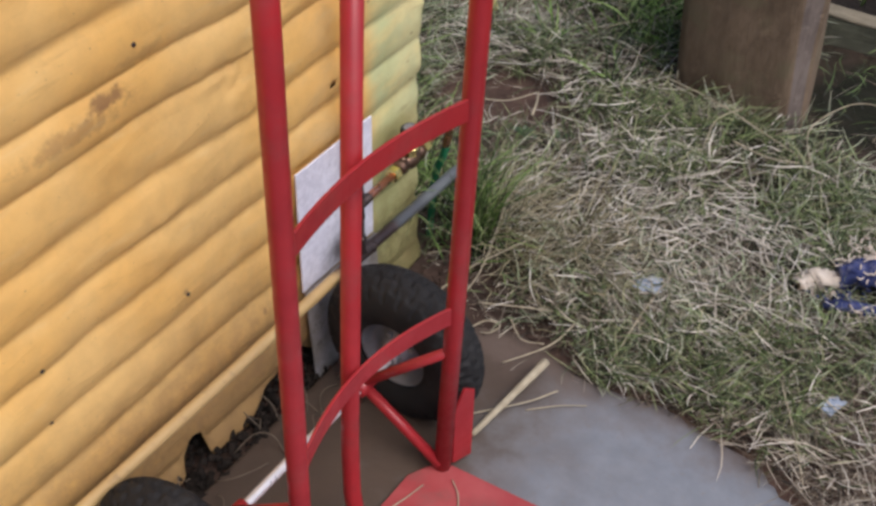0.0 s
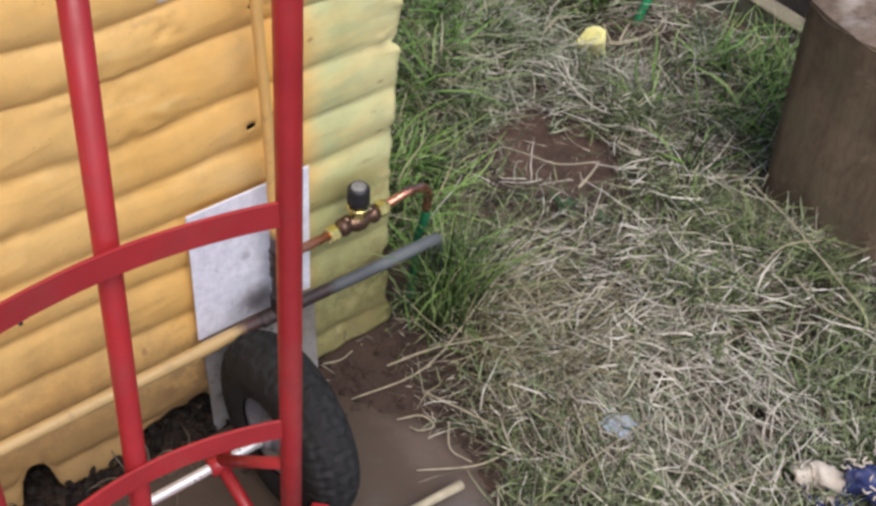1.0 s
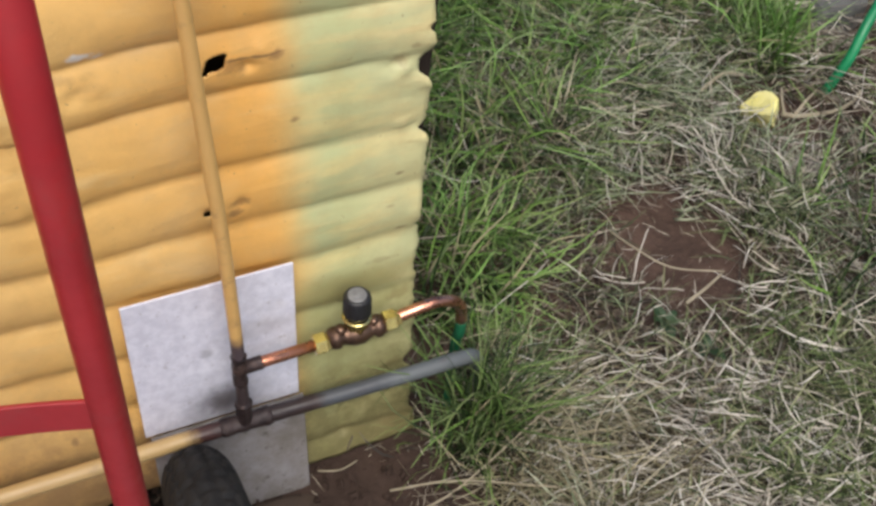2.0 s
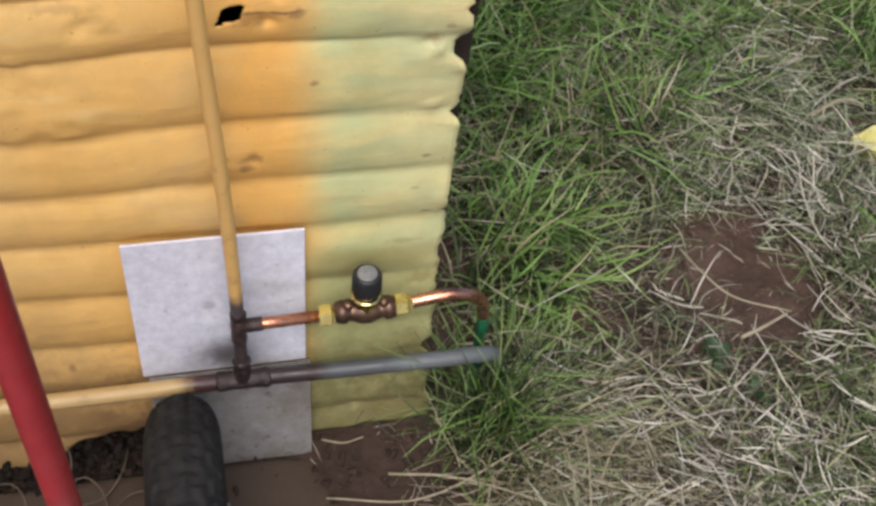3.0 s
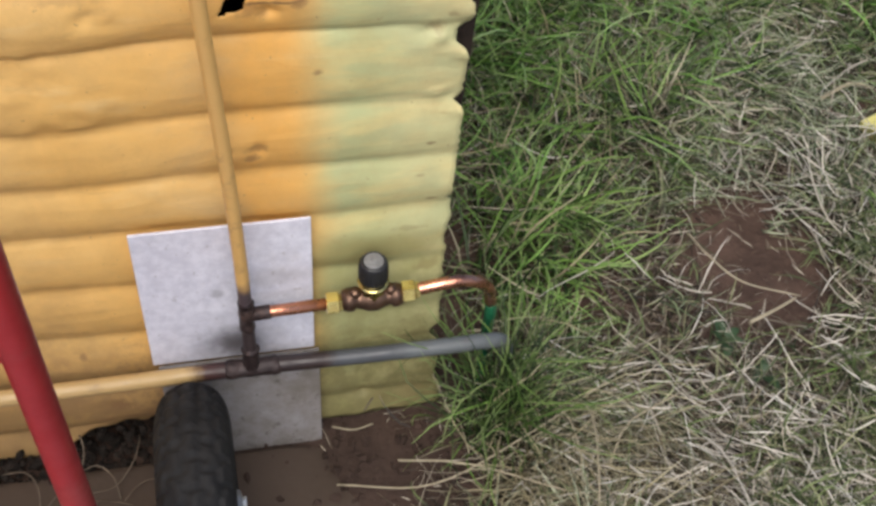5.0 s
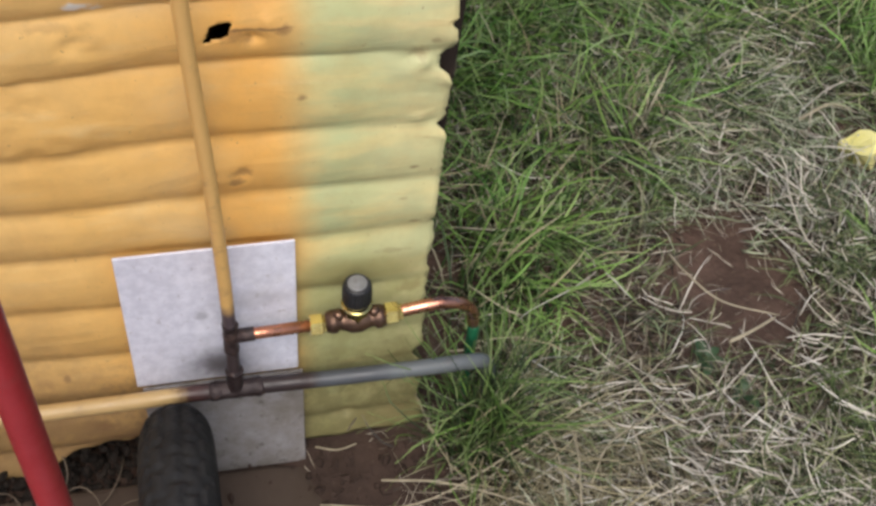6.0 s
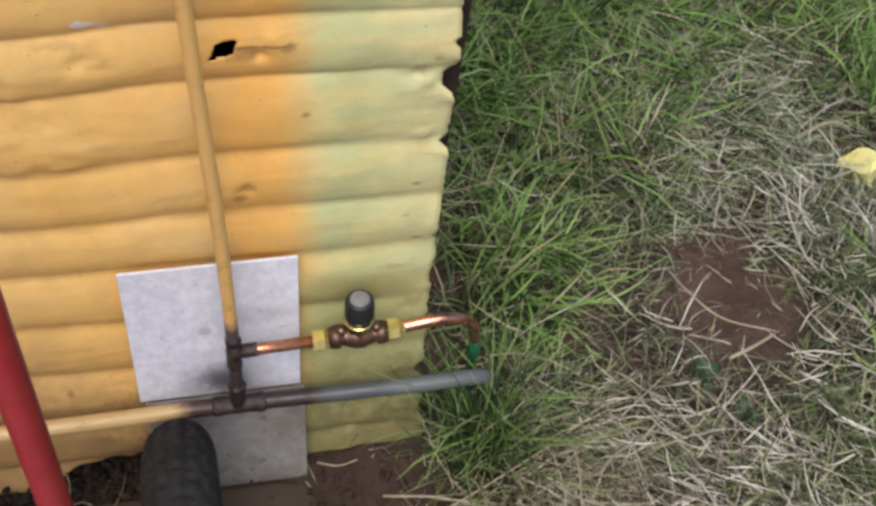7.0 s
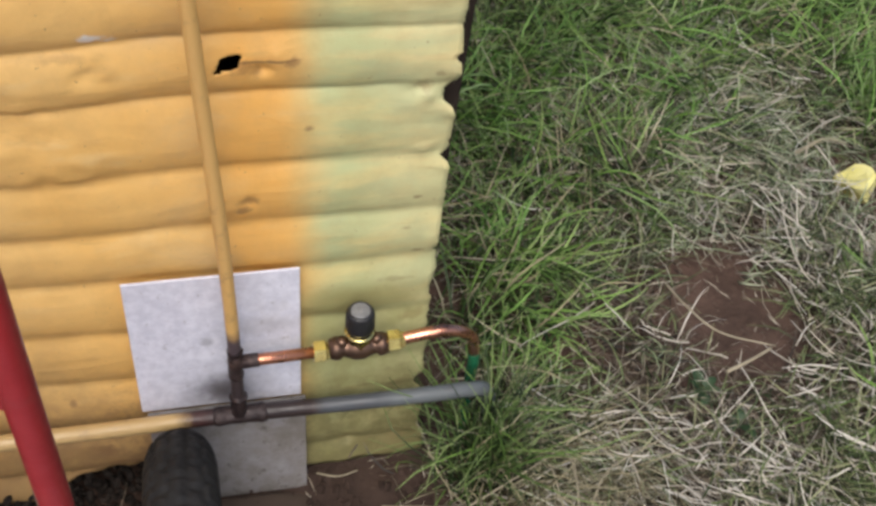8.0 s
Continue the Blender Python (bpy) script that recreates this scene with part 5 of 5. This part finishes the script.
def sow():
    n = 26000
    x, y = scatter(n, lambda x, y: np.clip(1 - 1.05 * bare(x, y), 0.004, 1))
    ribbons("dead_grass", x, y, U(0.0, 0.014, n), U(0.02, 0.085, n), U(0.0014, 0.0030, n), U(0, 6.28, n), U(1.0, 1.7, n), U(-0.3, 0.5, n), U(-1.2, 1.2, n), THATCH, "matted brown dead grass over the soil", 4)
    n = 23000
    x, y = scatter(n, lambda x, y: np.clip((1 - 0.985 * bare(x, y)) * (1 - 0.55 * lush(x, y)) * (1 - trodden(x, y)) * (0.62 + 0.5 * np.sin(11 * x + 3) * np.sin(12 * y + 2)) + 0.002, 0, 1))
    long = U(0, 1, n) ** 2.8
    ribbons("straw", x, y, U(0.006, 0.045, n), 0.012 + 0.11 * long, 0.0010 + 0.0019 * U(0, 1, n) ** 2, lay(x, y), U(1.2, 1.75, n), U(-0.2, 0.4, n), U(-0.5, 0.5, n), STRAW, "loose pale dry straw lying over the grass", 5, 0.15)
    n = 230
    x, y = scatter(n, lambda x, y: np.clip(bare(x, y) - 0.3, 0, 1), -0.5, 0.3, 1.28, 2.3)
    ribbons("straw_bits", x, y, U(0.002, 0.008, n), U(0.006, 0.03, n), U(0.001, 0.0020, n), U(0, 6.28, n), U(1.4, 1.6, n), U(-0.1, 0.1, n), U(-0.6, 0.6, n), STRAW, "short bits of straw on the bare soil", 3)
    n = 2150
    x, y = scatter(n, lambda x, y: np.clip(bump(x, y, 0.30, 1.66, 0.28, 0.20) + 0.5 * bump(x, y, -0.22, 1.98, 0.14, 0.11) + 0.25 * bump(x, y, -0.55, 2.0, 0.14) + 0.6 * bump(x, y, -0.04, 1.93, 0.14, 0.07) + 0.10, 0, 1) * (1 - bare(x, y)) * (1 - 0.7 * lush(x, y)) * (1 - trodden(x, y)))
    ribbons("bleached_straw", x, y, U(0.03, 0.055, n), U(0.02, 0.10, n), U(0.0016, 0.0030, n), lay(x, y), U(1.35, 1.7, n), U(-0.1, 0.25, n), U(-0.7, 0.7, n), BLEACHED, "bleached straw lying on top", 5, 0.16)
    n = 8500
    x, y = scatter(n, lambda x, y: np.clip((1 - bare(x, y)) * (0.22 + 0.5 * np.sin(7.3 * x + 2.2) * np.sin(8.1 * y + 0.6) + 0.8 * bump(x, y, 0.62, 1.34, 0.22, 0.10) + 0.6 * bump(x, y, 0.60, 1.86, 0.16, 0.10) + 0.5 * bump(x, y, 0.28, 1.88, 0.14, 0.10)) * (1 - trodden(x, y)), 0, 1))
    ribbons("olive_grass", x, y, U(0.005, 0.045, n), U(0.02, 0.09, n), U(0.0014, 0.0030, n), U(0, 6.28, n), U(0.7, 1.5, n), U(0.1, 0.8, n), U(-0.8, 0.8, n), OLIVE, "short olive green grass growing through the straw", 4)
    n = 40
    x, y = scatter(n, lambda x, y: np.clip(1 - bare(x, y), 0.0, 1) * (1 - 0.5 * lush(x, y)))
    ribbons("long_stems", x, y, U(0.035, 0.06, n), U(0.10, 0.20, n), U(0.0020, 0.0032, n), lay(x, y), U(1.38, 1.58, n), U(-0.05, 0.2, n), U(-0.4, 0.4, n), BLEACHED, "long pale dry stems lying on the straw", 7, 0.1)
    x, y, tall, way = clumps(15000, lambda x, y: np.clip((1 - bare(x, y)) * (0.35 + 0.45 * np.sin(5 * x + 1) * np.sin(6 * y) - 0.35 * lush(x, y) + 0.6 * bump(x, y, -0.6, 1.9, 0.3, 0.15) + 0.5 * bump(x, y, -0.05, 1.97, 0.12, 0.08)) * (1 - trodden(x, y)), 0, 1), 16, 0.035)
    n = len(x)
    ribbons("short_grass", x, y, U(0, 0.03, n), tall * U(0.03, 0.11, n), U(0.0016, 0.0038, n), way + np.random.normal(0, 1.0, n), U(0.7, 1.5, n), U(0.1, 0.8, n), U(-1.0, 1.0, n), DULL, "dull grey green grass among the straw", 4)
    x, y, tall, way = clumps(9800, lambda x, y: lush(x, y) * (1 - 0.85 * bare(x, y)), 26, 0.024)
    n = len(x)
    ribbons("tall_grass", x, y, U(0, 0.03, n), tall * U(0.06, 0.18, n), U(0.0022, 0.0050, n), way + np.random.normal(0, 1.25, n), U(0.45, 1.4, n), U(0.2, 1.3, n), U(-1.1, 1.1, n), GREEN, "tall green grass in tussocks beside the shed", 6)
    n = 2200
    x, y = scatter(n, lambda x, y: lush(x, y) * (1 - 0.8 * bare(x, y)))
    ribbons("dry_blades", x, y, U(0.01, 0.07, n), U(0.04, 0.14, n), U(0.0014, 0.0032, n), lay(x, y), U(0.6, 1.5, n), U(0.1, 0.9, n), U(-0.8, 0.8, n), HAY, "dry brown blades among the green grass", 5)
    x, y, tall, way = clumps(3600, lambda x, y: patches(x, y) * (1 - bare(x, y)), 12, 0.022)
    n = len(x)
    ribbons("patch_grass", x, y, U(0.01, 0.045, n), tall * U(0.03, 0.085, n), U(0.0014, 0.0032, n), way + np.random.normal(0, 1.1, n), U(0.6, 1.45, n), U(0.1, 1.0, n), U(-0.8, 0.8, n), OLIVE, "low green grass in patches among the straw", 5)
    x, y, tall, way = clumps(3000, lambda x, y: lush(x, y) ** 1.5 * (1 - bare(x, y)) * np.clip(0.35 - 1.6 * (x + 0.2), 0.25, 1), 14, 0.022)
    n = len(x)
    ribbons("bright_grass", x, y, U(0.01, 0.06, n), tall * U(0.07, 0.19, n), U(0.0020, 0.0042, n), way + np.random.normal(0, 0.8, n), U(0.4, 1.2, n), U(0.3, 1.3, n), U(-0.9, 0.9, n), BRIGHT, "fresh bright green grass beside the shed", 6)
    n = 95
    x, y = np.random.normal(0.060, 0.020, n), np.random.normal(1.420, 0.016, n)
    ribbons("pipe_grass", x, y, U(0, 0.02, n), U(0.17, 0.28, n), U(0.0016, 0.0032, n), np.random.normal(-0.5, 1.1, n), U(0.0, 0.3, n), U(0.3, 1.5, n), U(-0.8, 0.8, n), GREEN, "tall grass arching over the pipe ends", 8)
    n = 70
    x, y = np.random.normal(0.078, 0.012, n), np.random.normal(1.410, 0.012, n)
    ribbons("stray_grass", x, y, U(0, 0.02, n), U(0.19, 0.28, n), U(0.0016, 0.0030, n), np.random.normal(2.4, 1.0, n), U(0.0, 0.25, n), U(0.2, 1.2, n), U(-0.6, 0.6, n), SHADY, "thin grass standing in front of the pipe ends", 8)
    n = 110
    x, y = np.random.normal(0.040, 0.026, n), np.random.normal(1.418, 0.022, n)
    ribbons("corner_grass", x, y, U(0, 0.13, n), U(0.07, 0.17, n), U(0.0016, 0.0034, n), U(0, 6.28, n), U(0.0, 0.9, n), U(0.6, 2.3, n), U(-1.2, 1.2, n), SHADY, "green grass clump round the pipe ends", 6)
    n = 150
    x, y = np.random.normal(0.085, 0.03, n), np.random.normal(1.45, 0.025, n)
    ribbons("corner_straw", x, y, U(0, 0.05, n), U(0.06, 0.18, n), U(0.0012, 0.0026, n), U(0, 6.28, n), U(0.1, 1.2, n), U(0.2, 1.0, n), U(-1.0, 1.0, n), HAY, "dry stems standing among the corner grass", 5, 0.25)
    n = 36
    x, y = np.random.normal(0.075, 0.035, n), np.random.normal(1.392, 0.02, n)
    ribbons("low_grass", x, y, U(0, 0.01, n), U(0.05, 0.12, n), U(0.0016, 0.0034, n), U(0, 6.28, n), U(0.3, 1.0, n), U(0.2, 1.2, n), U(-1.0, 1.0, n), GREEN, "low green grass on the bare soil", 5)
    n = 2200
    x, y = scatter(n, lambda x, y: np.clip(bump(x, y, 0.16, 1.51, 0.15, 0.10) * (1 - bare(x, y)) * (0.6 + 0.5 * np.sin(33 * x) * np.sin(29 * y + 1)), 0, 1))
    ribbons("standing_hay", x, y, U(0, 0.02, n), U(0.04, 0.13, n), U(0.0012, 0.0028, n), np.random.normal(0.0, 0.8, n), U(0.3, 1.3, n), U(0.2, 1.0, n), U(-0.5, 0.5, n), HAY, "dry hay standing beside the pipe end", 5)
    n = 220
    x, y = np.random.normal(-0.475, 0.030, n), np.random.normal(2.195, 0.030, n)
    ribbons("bright_tuft", x, y, U(0, 0.01, n), U(0.07, 0.17, n), U(0.002, 0.0042, n), U(0, 6.28, n), U(0.0, 0.5, n), U(0.2, 0.9, n), U(-0.4, 0.4, n), BRIGHT, "bright green grass tuft beside the stone", 6)
    n = 260
    x, y = U(0.40, 0.95, n), U(2.06, 2.39, n)
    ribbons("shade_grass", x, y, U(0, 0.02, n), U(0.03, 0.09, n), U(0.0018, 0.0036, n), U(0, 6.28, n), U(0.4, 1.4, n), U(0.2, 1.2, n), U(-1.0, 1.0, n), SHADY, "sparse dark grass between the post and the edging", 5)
    n = 1500
    x, y = U(-0.4, 1.3, n), U(2.5, 3.2, n)
    ribbons("bed_plants", x, y, U(0.03, 0.05, n), U(0.08, 0.25, n), U(0.003, 0.007, n), U(0, 6.28, n), U(0.1, 0.8, n), U(0.3, 1.2, n), U(-0.5, 0.5, n), GREEN, "dark green leaves growing in the garden bed", 5)

    # the grass thins out away from the shed
    n = 30000
    x, y = np.random.normal(0.0, 1.5, n), np.random.normal(2.0, 1.0, n)
    inner = (x > -1.5) & (x < 1.35) & (y > 1.2) & (y < 2.4)
    bed = (x > -0.65) & (x < 1.75) & (y > 2.2) & (y < 3.35)
    built = ((x < 0.15) & (y < 1.36)) | ((x > 0.1) & (x < 1.88) & (y < 1.30))
    keep = ~(inner | bed | built)
    x, y = x[keep], y[keep]
    n = len(x)
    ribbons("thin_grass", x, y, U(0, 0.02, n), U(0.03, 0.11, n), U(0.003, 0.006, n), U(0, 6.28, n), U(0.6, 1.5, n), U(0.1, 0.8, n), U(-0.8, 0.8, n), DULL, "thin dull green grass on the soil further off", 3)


sow()
